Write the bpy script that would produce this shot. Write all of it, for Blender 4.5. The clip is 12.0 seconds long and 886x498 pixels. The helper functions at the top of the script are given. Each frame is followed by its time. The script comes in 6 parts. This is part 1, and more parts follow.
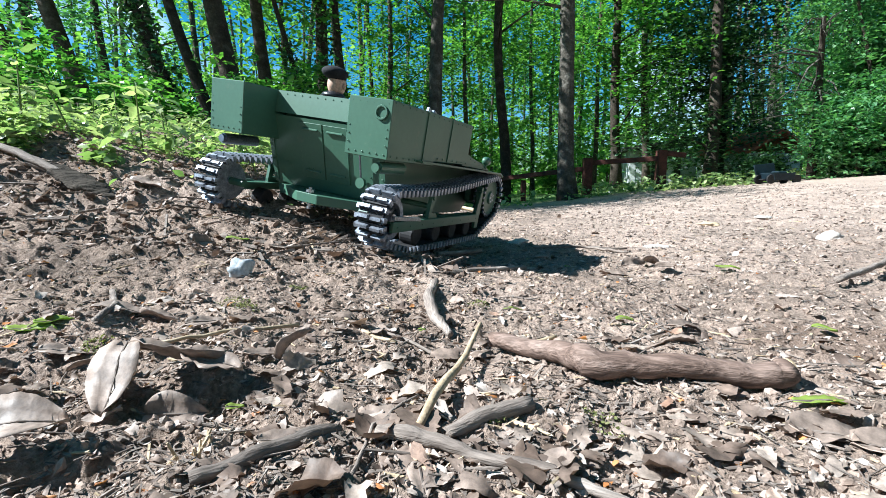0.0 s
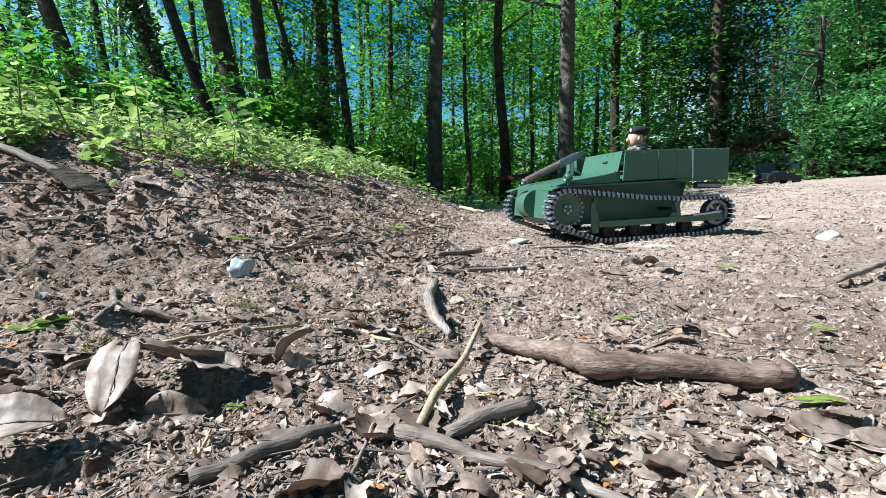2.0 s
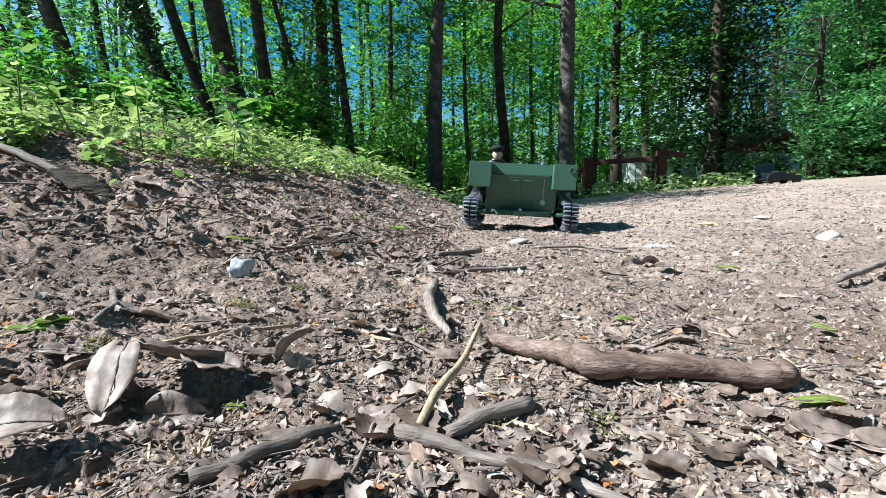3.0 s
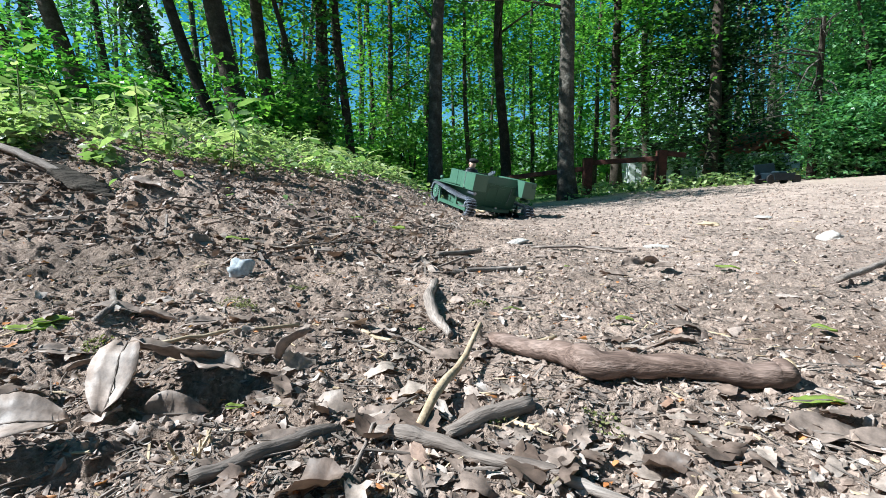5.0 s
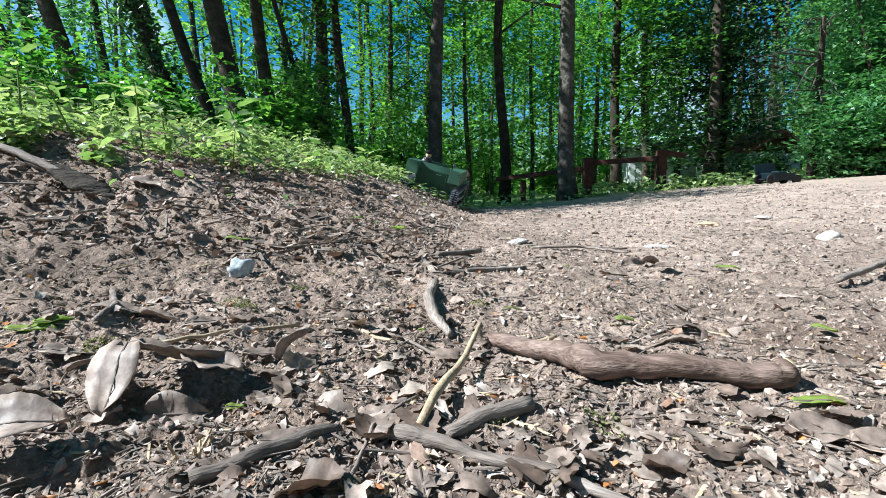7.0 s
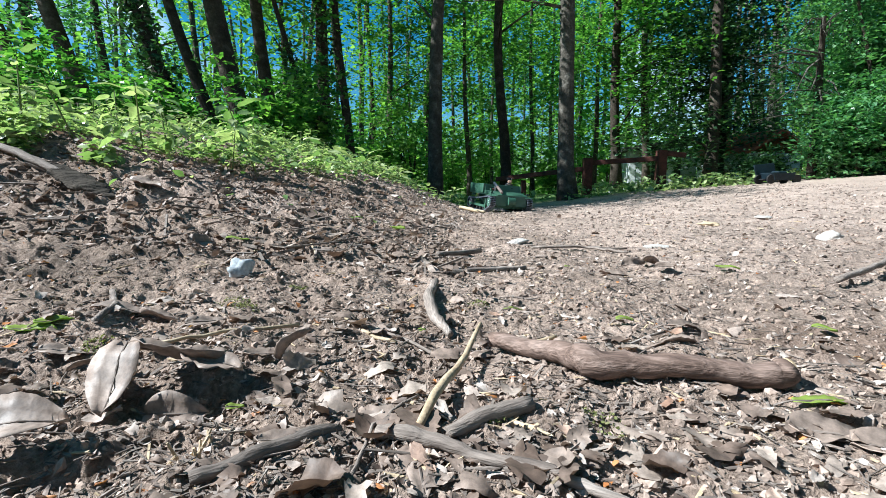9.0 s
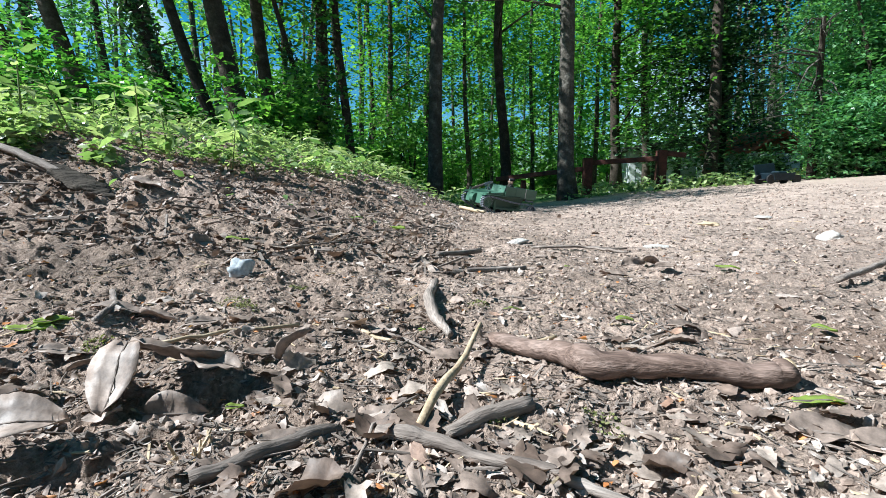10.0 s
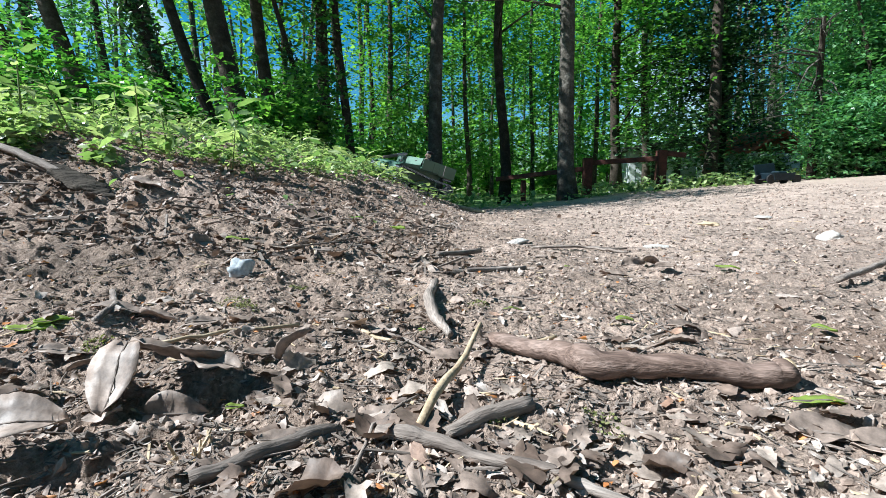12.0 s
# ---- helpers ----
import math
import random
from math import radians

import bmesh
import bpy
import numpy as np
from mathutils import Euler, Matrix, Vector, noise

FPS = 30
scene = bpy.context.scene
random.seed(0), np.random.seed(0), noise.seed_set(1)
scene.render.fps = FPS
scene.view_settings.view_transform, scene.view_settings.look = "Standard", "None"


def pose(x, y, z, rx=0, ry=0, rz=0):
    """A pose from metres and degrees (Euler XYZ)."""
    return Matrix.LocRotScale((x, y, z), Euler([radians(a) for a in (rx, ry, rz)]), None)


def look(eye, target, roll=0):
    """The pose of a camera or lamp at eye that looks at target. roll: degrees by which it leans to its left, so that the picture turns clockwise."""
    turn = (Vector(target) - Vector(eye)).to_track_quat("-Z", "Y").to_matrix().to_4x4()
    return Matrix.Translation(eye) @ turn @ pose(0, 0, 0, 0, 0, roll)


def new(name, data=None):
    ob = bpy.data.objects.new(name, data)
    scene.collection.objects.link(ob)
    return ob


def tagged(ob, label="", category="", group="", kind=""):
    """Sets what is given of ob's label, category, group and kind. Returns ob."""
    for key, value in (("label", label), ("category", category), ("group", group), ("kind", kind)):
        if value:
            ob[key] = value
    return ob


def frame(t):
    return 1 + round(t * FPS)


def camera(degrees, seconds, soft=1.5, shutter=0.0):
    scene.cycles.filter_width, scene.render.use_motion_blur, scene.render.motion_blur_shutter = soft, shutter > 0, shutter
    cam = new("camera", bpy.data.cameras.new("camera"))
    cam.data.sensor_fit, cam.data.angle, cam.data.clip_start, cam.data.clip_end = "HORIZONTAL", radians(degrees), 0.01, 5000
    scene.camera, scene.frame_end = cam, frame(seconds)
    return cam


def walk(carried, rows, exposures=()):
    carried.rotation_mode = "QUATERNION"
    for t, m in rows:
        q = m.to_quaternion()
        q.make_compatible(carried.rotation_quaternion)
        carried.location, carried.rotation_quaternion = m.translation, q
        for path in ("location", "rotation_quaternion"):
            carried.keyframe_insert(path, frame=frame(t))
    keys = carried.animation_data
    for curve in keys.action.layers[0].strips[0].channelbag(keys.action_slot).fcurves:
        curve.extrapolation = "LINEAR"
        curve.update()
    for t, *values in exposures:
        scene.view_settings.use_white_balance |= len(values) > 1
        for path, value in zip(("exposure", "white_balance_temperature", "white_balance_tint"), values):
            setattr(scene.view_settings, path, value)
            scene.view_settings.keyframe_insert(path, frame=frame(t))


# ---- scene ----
cam = camera(85.4, 12.0, soft=0.65)
EYE = (0.0, 0.0, 0.15)
walk(cam, [(0.0, pose(*EYE, 90 - 6.78, 0, 0)), (12.0, pose(*EYE, 90 - 6.78, 0, 0))], exposures=[(0.0, 1.56, 5560, 6), (0.2, 1.50, 5560, 6), (0.6, 1.34, 5560, 6), (12.0, 1.32, 5560, 6)])

# The tankette's way: seconds, place of the middle of its tracks' footprint, roll, pitch, heading.
RIDE = [
    (0.0, -0.195, 1.208, 0.070, 10.4, 0.3, 65.2),
    (0.2, -0.065, 1.523, 0.038, 6.6, 5.5, 61.8),
    (0.4, 0.116, 1.829, 0.013, 3.4, 6.7, 54.9),
    (0.6, 0.307, 2.094, -0.012, 1.3, 4.3, 33.0),
    (0.8, 0.443, 2.167, -0.001, 3.4, 1.1, 0.7),
    (1.0, 0.649, 2.225, 0.007, 6.2, -6.6, -46.0),
    (1.2, 0.719, 2.121, -0.002, 4.5, -3.2, -72.3),
    (1.5, 0.706, 1.963, -0.007, 4.3, -2.5, -106.8),
    (1.8, 0.702, 1.871, -0.000, 3.8, -0.3, -150.3),
    (2.0, 0.606, 1.735, 0.000, 0.6, 2.8, -170.0),
    (2.2, 0.527, 1.713, -0.008, 0.8, 2.7, 160.0),
    (2.5, 0.416, 1.883, -0.012, 0.9, 0.9, 126.6),
    (3.0, 0.356, 2.267, -0.006, 2.9, -0.4, 81.1),
    (3.2, 0.465, 2.480, -0.010, 3.9, -1.5, 69.3),
    (4.0, 0.400, 2.720, -0.014, 3.5, -2.5, 92.0),
    (4.8, 0.274, 3.033, -0.011, 6.8, -4.7, 120.0),
    (5.0, 0.232, 3.225, -0.004, 7.5, -7.5, 112.0),
    (5.2, 0.184, 3.412, 0.004, 11.0, -6.0, 115.5),
    (5.5, 0.122, 3.522, 0.024, 7.3, -12.4, 134.3),
    (6.0, 0.000, 3.623, 0.053, 12.7, -15.1, 126.1),
    (6.5, -0.085, 3.842, 0.102, 16.1, -6.3, 92.8),
    (7.0, -0.081, 4.047, 0.109, 15.5, -4.4, 80.3),
    (7.6, -0.030, 4.520, 0.088, 15.0, 4.0, 60.0),
    (8.2, 0.170, 5.080, 0.005, 5.0, 11.0, 8.0),
    (8.8, 0.452, 5.302, -0.026, -5.2, 8.1, -43.7),
    (9.0, 0.576, 5.098, -0.053, -4.3, 3.6, -72.3),
    (9.5, 0.653, 5.019, -0.065, -5.6, -3.4, -152.6),
    (10.0, 0.564, 5.020, -0.056, -6.3, -6.3, -154.7),
    (10.5, 0.225, 4.836, 0.006, -8.0, -15.6, -158.7),
    (11.0, -0.004, 4.639, 0.076, -8.1, -20.3, -151.9),
    (11.5, -0.163, 4.547, 0.138, -11.5, -18.0, -140.0),
    (12.0, -0.304, 4.338, 0.178, -8.5, -12.8, -141.5),
]

# ---- light ----
SUN = Vector((-0.735, -0.085, 0.674)).normalized()
world = bpy.data.worlds.new("sky")
scene.world = world
world.use_nodes = True
wn = world.node_tree.nodes
sky = wn.new("ShaderNodeTexSky")
sky.sky_type, sky.sun_disc = "NISHITA", False
sky.ozone_density, sky.dust_density, sky.air_density = 2.0, 0.1, 1.0
sky.sun_elevation = math.asin(SUN.z)
sky.sun_rotation = math.atan2(SUN.x, SUN.y)
deep = wn.new("ShaderNodeHueSaturation")
deep.inputs["Saturation"].default_value, deep.inputs["Hue"].default_value = 1.45, 0.48
world.node_tree.links.new(sky.outputs[0], deep.inputs["Color"])
# broken fair-weather cloud all round the sky
coords, veil, edge, cloud = wn.new("ShaderNodeTexCoord"), wn.new("ShaderNodeTexNoise"), wn.new("ShaderNodeValToRGB"), wn.new("ShaderNodeMix")
veil.inputs["Scale"].default_value, veil.inputs["Detail"].default_value = 3.2, 5
edge.color_ramp.elements[0].position, edge.color_ramp.elements[1].position = 0.57, 0.72
cloud.data_type = "RGBA"
cloud.inputs[7].default_value = (11.0, 12.5, 13.5, 1)
for a, b in ((coords.outputs["Generated"], veil.inputs["Vector"]), (veil.outputs[0], edge.inputs[0]), (edge.outputs[0], cloud.inputs[0]), (deep.outputs[0], cloud.inputs[6]), (cloud.outputs[2], wn["Background"].inputs[0])):
    world.node_tree.links.new(a, b)
wn["Background"].inputs[1].default_value = 0.045
sun = new("sun", bpy.data.lights.new("sun", "SUN"))
sun.data.energy, sun.data.angle, sun.data.color = 5.0, radians(0.55), (1.0, 0.95, 0.86)
sun.matrix_world = look(SUN * 50, (0, 0, 0))


# ---- materials ----
def material(name, rough=0.7, metal=0.0, spec=0.5):
    m = bpy.data.materials.new(name)
    m.use_nodes = True
    b = m.node_tree.nodes["Principled BSDF"]
    b.inputs["Roughness"].default_value, b.inputs["Metallic"].default_value = rough, metal
    b.inputs["Specular IOR Level"].default_value = spec
    return m, m.node_tree.nodes, m.node_tree.links, b


def noise_tex(m, scale, detail=4, coords="Object", rough=0.55, grain=1.0):
    n, l = m.node_tree.nodes, m.node_tree.links
    tc, t = n.new("ShaderNodeTexCoord"), n.new("ShaderNodeTexNoise")
    stretch = n.new("ShaderNodeMapping")
    stretch.inputs["Scale"].default_value = (grain, 1, 1)
    l.new(tc.outputs[coords], stretch.inputs["Vector"])
    l.new(stretch.outputs[0], t.inputs["Vector"])
    t.inputs["Scale"].default_value, t.inputs["Detail"].default_value, t.inputs["Roughness"].default_value = scale, detail, rough
    return t


def ramp(m, source, stops):
    r = m.node_tree.nodes.new("ShaderNodeValToRGB")
    while len(r.color_ramp.elements) < len(stops):
        r.color_ramp.elements.new(0.5)
    for e, (p, c) in zip(r.color_ramp.elements, stops):
        e.position, e.color = p, (*c, 1)
    m.node_tree.links.new(source, r.inputs[0])
    return r


def mixed(m, a, b, fac, mode="MIX"):
    x = m.node_tree.nodes.new("ShaderNodeMix")
    x.data_type, x.blend_type = "RGBA", mode
    for sock, v in ((x.inputs[0], fac), (x.inputs[6], a), (x.inputs[7], b)):
        if hasattr(v, "links"):
            m.node_tree.links.new(v, sock)
        else:
            sock.default_value = v if isinstance(v, float) else (*v, 1)
    return x.outputs[2]


def bump(m, height, strength, distance):
    b = m.node_tree.nodes.new("ShaderNodeBump")
    b.inputs["Strength"].default_value, b.inputs["Distance"].default_value = strength, distance
    m.node_tree.links.new(height, b.inputs["Height"])
    m.node_tree.links.new(b.outputs[0], m.node_tree.nodes["Principled BSDF"].inputs["Normal"])


def mottled(name, stops, scale, rough=0.8, metal=0.0, relief=0.3, depth=0.002, fine=6.0, spec=0.3, vary=0.0, grain=1.0):
    """A surface of mottled colour at two scales, with relief; vary: shift from piece to piece."""
    m, n, l, b = material(name, rough, metal, spec)
    t1, t2 = noise_tex(m, scale, grain=grain), noise_tex(m, scale * fine, 6, grain=grain)
    r = ramp(m, t1.outputs[0], stops)
    r2 = ramp(m, t2.outputs[0], [(0.3, (0.62, 0.62, 0.62)), (0.7, (1.15, 1.15, 1.15))])
    c = mixed(m, r.outputs[0], r2.outputs[0], 1.0, "MULTIPLY")
    if vary:
        info, geo = n.new("ShaderNodeObjectInfo"), n.new("ShaderNodeNewGeometry")
        add = n.new("ShaderNodeMath")
        add.operation = "ADD"
        l.new(info.outputs["Random"], add.inputs[0])
        l.new(geo.outputs["Random Per Island"], add.inputs[1])
        fr = n.new("ShaderNodeMath")
        fr.operation = "FRACT"
        l.new(add.outputs[0], fr.inputs[0])
        rr = ramp(m, fr.outputs[0], [(0.0, (1 - vary,) * 3), (1.0, (1 + vary,) * 3)])
        c = mixed(m, c, rr.outputs[0], 1.0, "MULTIPLY")
    l.new(c, b.inputs["Base Color"])
    bump(m, t2.outputs[0], relief, depth)
    return m


def leafy(name, stops, through_light=0.5, rough=0.45, vein=(0.9, 1.1), glow=(1.25, 1.45, 0.6)):
    """Leaves: colour from leaf to leaf, light through the blade."""
    m, n, l, b = material(name, rough, 0.0, 0.4)
    geo = n.new("ShaderNodeNewGeometry")
    r = ramp(m, geo.outputs["Random Per Island"], stops)
    t = noise_tex(m, 130.0, 5, rough=0.7)
    r2 = ramp(m, t.outputs[0], [(0.3, (vein[0],) * 3), (0.7, (vein[1],) * 3)])
    bump(m, t.outputs[0], 0.5, 0.001)
    c = mixed(m, r.outputs[0], r2.outputs[0], 1.0, "MULTIPLY")
    blotch = ramp(m, noise_tex(m, 38.0, 3).outputs[0], [(0.35, (1.5 * vein[0] / (vein[0] + 0.5),) * 3), (0.65, (vein[1],) * 3)])
    c = mixed(m, c, blotch.outputs[0], 1.0, "MULTIPLY")
    l.new(c, b.inputs["Base Color"])
    tr = n.new("ShaderNodeBsdfTranslucent")
    warm = mixed(m, c, glow, 1.0, "MULTIPLY")
    l.new(warm, tr.inputs[0])
    mix = n.new("ShaderNodeMixShader")
    mix.inputs[0].default_value = through_light
    l.new(b.outputs[0], mix.inputs[1])
    l.new(tr.outputs[0], mix.inputs[2])
    l.new(mix.outputs[0], n["Material Output"].inputs[0])
    return m


def soil_material():
    m, n, l, b = material("soil", 0.95, 0.0, 0.15)
    big, mid, fine = noise_tex(m, 2.2, 5), noise_tex(m, 30.0, 6, rough=0.7), noise_tex(m, 220.0, 5, rough=0.7)
    r1 = ramp(m, big.outputs[0], [(0.3, (0.20, 0.155, 0.125)), (0.5, (0.36, 0.275, 0.222)), (0.7, (0.49, 0.385, 0.325))])
    r2 = ramp(m, mid.outputs[0], [(0.3, (0.5, 0.48, 0.46)), (0.55, (1.0, 1.0, 1.0)), (0.75, (1.5, 1.45, 1.4))])
    r3 = ramp(m, fine.outputs[0], [(0.3, (0.6, 0.58, 0.56)), (0.7, (1.35, 1.35, 1.35))])
    c = mixed(m, mixed(m, r1.outputs[0], r2.outputs[0], 1.0, "MULTIPLY"), r3.outputs[0], 1.0, "MULTIPLY")
    # packed pale grit where the path runs, woodland green far off
    geo = n.new("ShaderNodeNewGeometry")
    at = n.new("ShaderNodeAttribute")
    at.attribute_name = "cover"
    sep = n.new("ShaderNodeSeparateColor")
    l.new(at.outputs["Color"], sep.inputs[0])
    pale = mixed(m, c, (0.45, 0.36, 0.305), sep.outputs[0])
    pale = mixed(m, pale, r3.outputs[0], 0.45, "MULTIPLY")
    humus = mixed(m, mixed(m, (0.25, 0.18, 0.14), r2.outputs[0], 0.8, "MULTIPLY"), r3.outputs[0], 0.8, "MULTIPLY")
    pale = mixed(m, pale, humus, sep.outputs[2])
    green = mixed(m, pale, (0.10, 0.20, 0.05), sep.outputs[1])
    l.new(green, b.inputs["Base Color"])
    mixh = n.new("ShaderNodeMath")
    mixh.operation = "ADD"
    l.new(mid.outputs[0], mixh.inputs[0])
    l.new(fine.outputs[0], mixh.inputs[1])
    bump(m, mixh.outputs[0], 1.0, 0.008)
    return m


SOIL = soil_material()


def paint_material():
    """Satin army green, faintly uneven, dusty in patches."""
    m, n, l, b = material("green_paint", 0.44, 0.0, 0.5)
    t1, t2, dust = noise_tex(m, 9, 3), noise_tex(m, 160, 4), noise_tex(m, 22, 6, rough=0.7)
    r = ramp(m, t1.outputs[0], [(0.3, (0.044, 0.110, 0.072)), (0.7, (0.054, 0.128, 0.085))])
    r2 = ramp(m, t2.outputs[0], [(0.3, (0.94, 0.94, 0.94)), (0.7, (1.05, 1.05, 1.05))])
    c = mixed(m, r.outputs[0], r2.outputs[0], 1.0, "MULTIPLY")
    d = ramp(m, dust.outputs[0], [(0.62, (0.0, 0.0, 0.0)), (0.85, (0.3, 0.3, 0.3))])
    l.new(mixed(m, c, (0.25, 0.21, 0.17), d.outputs[0]), b.inputs["Base Color"])
    bump(m, t2.outputs[0], 0.06, 0.0004)
    return m


GREEN = paint_material()
STEEL = mottled("track_steel", [(0.3, (0.15, 0.165, 0.20)), (0.7, (0.42, 0.46, 0.53))], 60, 0.48, 0.6, 0.3, 0.001, 5, 0.5, 0.15)
RUBBER = mottled("black_rubber", [(0.3, (0.015, 0.015, 0.016)), (0.7, (0.035, 0.035, 0.037))], 40, 0.7, 0.0, 0.3, 0.001)
SILVER = mottled("bare_metal", [(0.3, (0.42, 0.45, 0.48)), (0.7, (0.58, 0.60, 0.64))], 50, 0.35, 0.9, 0.1, 0.0005)
GUNMETAL = mottled("gun_steel", [(0.3, (0.20, 0.22, 0.27)), (0.7, (0.30, 0.33, 0.39))], 50, 0.35, 0.8, 0.1, 0.0005)
JACKET = mottled("brown_jacket", [(0.3, (0.16, 0.12, 0.105)), (0.7, (0.22, 0.17, 0.15))], 30, 0.5, 0.3, 0.1, 0.0005)
SKIN = mottled("doll_skin", [(0.3, (0.55, 0.36, 0.27)), (0.7, (0.62, 0.42, 0.32))], 30, 0.5, 0.0, 0.05, 0.0005)
BLACK = mottled("black_felt", [(0.3, (0.010, 0.010, 0.013)), (0.7, (0.025, 0.025, 0.03))], 80, 0.9, 0.0, 0.2, 0.0008)
LEATHER = mottled("black_leather", [(0.3, (0.014, 0.014, 0.016)), (0.7, (0.03, 0.03, 0.034))], 40, 0.32, 0.0, 0.3, 0.001, spec=0.5)
CLOTH = mottled("khaki_cloth", [(0.3, (0.16, 0.13, 0.09)), (0.7, (0.25, 0.21, 0.16))], 60, 0.9, 0.0, 0.3, 0.001)
RED = mottled("red_cloth", [(0.3, (0.40, 0.03, 0.025)), (0.7, (0.55, 0.06, 0.04))], 60, 0.7)
WHITE = mottled("white_paint", [(0.3, (0.68, 0.68, 0.66)), (0.7, (0.8, 0.8, 0.78))], 30, 0.6)
BARK = mottled("bark", [(0.3, (0.035, 0.027, 0.021)), (0.55, (0.065, 0.052, 0.04)), (0.75, (0.12, 0.10, 0.08))], 7, 0.95, 0.0, 0.9, 0.02, 5, 0.15, 0.3)
PALEBARK = mottled("pale_bark", [(0.3, (0.046, 0.041, 0.033)), (0.55, (0.09, 0.081, 0.067)), (0.75, (0.23, 0.21, 0.18))], 6, 0.95, 0.0, 0.8, 0.02, 5, 0.15, 0.2)
TWIG = mottled("dead_wood", [(0.3, (0.12, 0.094, 0.079)), (0.55, (0.23, 0.188, 0.16)), (0.75, (0.38, 0.325, 0.285))], 120, 0.8, 0.0, 0.6, 0.003, 5, 0.25, 0.35, 0.12)
STICK = mottled("stick_bark", [(0.3, (0.095, 0.062, 0.048)), (0.5, (0.175, 0.117, 0.092)), (0.72, (0.29, 0.21, 0.172))], 110, 0.75, 0.0, 0.7, 0.003, 4, 0.3, 0, 0.12)
STRAW = mottled("straw", [(0.3, (0.42, 0.31, 0.19)), (0.7, (0.58, 0.46, 0.31))], 50, 0.7, 0.0, 0.4, 0.002, 5, 0.3, 0.2)
PEBBLE = mottled("stone", [(0.3, (0.19, 0.15, 0.125)), (0.6, (0.30, 0.25, 0.215)), (0.8, (0.45, 0.40, 0.36))], 50, 0.9, 0.0, 0.7, 0.003, 5, 0.15, 0.45)
BLUESTONE = mottled("grey_stone", [(0.3, (0.32, 0.355, 0.38)), (0.7, (0.47, 0.495, 0.51))], 40, 0.8, 0.0, 0.4, 0.002)
REDWOOD = mottled("stained_timber", [(0.3, (0.055, 0.020, 0.015)), (0.7, (0.12, 0.042, 0.030))], 9, 0.75, 0.0, 0.5, 0.004)
NAVY = mottled("navy_plastic", [(0.3, (0.006, 0.014, 0.02)), (0.7, (0.011, 0.024, 0.034))], 12, 0.5, 0.0, 0.2, 0.003)
PLASTER = mottled("weathered_plaster", [(0.3, (0.42, 0.44, 0.45)), (0.7, (0.66, 0.68, 0.68))], 3, 0.9, 0.0, 0.4, 0.01)
ROOF = mottled("red_roof_tile", [(0.3, (0.36, 0.10, 0.07)), (0.7, (0.52, 0.17, 0.12))], 3, 0.85, 0.0, 0.6, 0.02)
DARKROOF = mottled("tar_roof", [(0.3, (0.03, 0.03, 0.032)), (0.7, (0.07, 0.065, 0.06))], 4, 0.9)
LITTER = leafy("dry_leaves", [(0.0, (0.11, 0.078, 0.062)), (0.3, (0.24, 0.178, 0.142)), (0.65, (0.40, 0.318, 0.268)), (0.93, (0.60, 0.52, 0.46)), (1.0, (0.34, 0.16, 0.08))], 0.12, 0.6, (0.5, 1.3), (1.2, 1.0, 0.8))
FRESH = leafy("fresh_leaves", [(0.0, (0.18, 0.25, 0.045)), (1.0, (0.33, 0.40, 0.09))], 0.4, 0.4)
HERB = leafy("undergrowth_leaves", [(0.0, (0.09, 0.16, 0.055)), (0.5, (0.20, 0.29, 0.11)), (1.0, (0.46, 0.51, 0.28))], 0.42, 0.22, (0.85, 1.12), (1.2, 1.35, 0.7))
CROWN = leafy("tree_leaves", [(0.0, (0.036, 0.115, 0.026)), (0.5, (0.078, 0.20, 0.04)), (1.0, (0.18, 0.33, 0.07))], 0.5, 0.4)
# dark evergreen green, with the canopy's shade put into it too
SHADELEAF = leafy("shaded_evergreen_leaves", [(0.0, (0.014, 0.038, 0.014)), (0.6, (0.028, 0.07, 0.026)), (1.0, (0.13, 0.25, 0.11))], 0.28, 0.3)

# brighter copy of the tree leaves: light and haze among far trees put into colour
FARLEAF = leafy("brightened_far_leaves", [(0.0, (0.06, 0.155, 0.035)), (0.5, (0.125, 0.26, 0.06)), (1.0, (0.25, 0.40, 0.11))], 0.52, 0.4)
THICKET = leafy("thicket_leaves", [(0.0, (0.035, 0.11, 0.045)), (0.6, (0.075, 0.20, 0.08)), (1.0, (0.17, 0.33, 0.14))], 0.42, 0.28)
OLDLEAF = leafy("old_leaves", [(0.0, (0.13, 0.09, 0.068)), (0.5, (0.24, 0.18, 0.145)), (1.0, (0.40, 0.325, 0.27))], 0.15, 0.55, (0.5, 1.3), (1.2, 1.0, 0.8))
# paler copy of the old leaves: sunlight on the crest put into the colour
BANKLEAF = leafy("sunlit_bank_leaves", [(0.0, (0.23, 0.165, 0.13)), (0.5, (0.42, 0.335, 0.28)), (1.0, (0.62, 0.54, 0.47))], 0.2, 0.5, (0.55, 1.25), (1.2, 1.0, 0.8))
PALESTONE = mottled("pale_stone", [(0.3, (0.42, 0.385, 0.35)), (0.7, (0.60, 0.56, 0.51))], 40, 0.85, 0.0, 0.5, 0.003)
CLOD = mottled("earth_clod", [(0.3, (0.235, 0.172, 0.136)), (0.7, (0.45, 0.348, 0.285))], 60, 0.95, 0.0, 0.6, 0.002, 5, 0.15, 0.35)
PALECHIP = mottled("pale_fragment", [(0.3, (0.20, 0.152, 0.125)), (0.7, (0.38, 0.31, 0.265))], 50, 0.9, 0.0, 0.5, 0.002, 5, 0.15, 0.5)
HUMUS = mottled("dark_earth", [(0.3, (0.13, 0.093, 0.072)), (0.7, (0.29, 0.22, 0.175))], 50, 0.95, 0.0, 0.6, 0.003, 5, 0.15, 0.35)
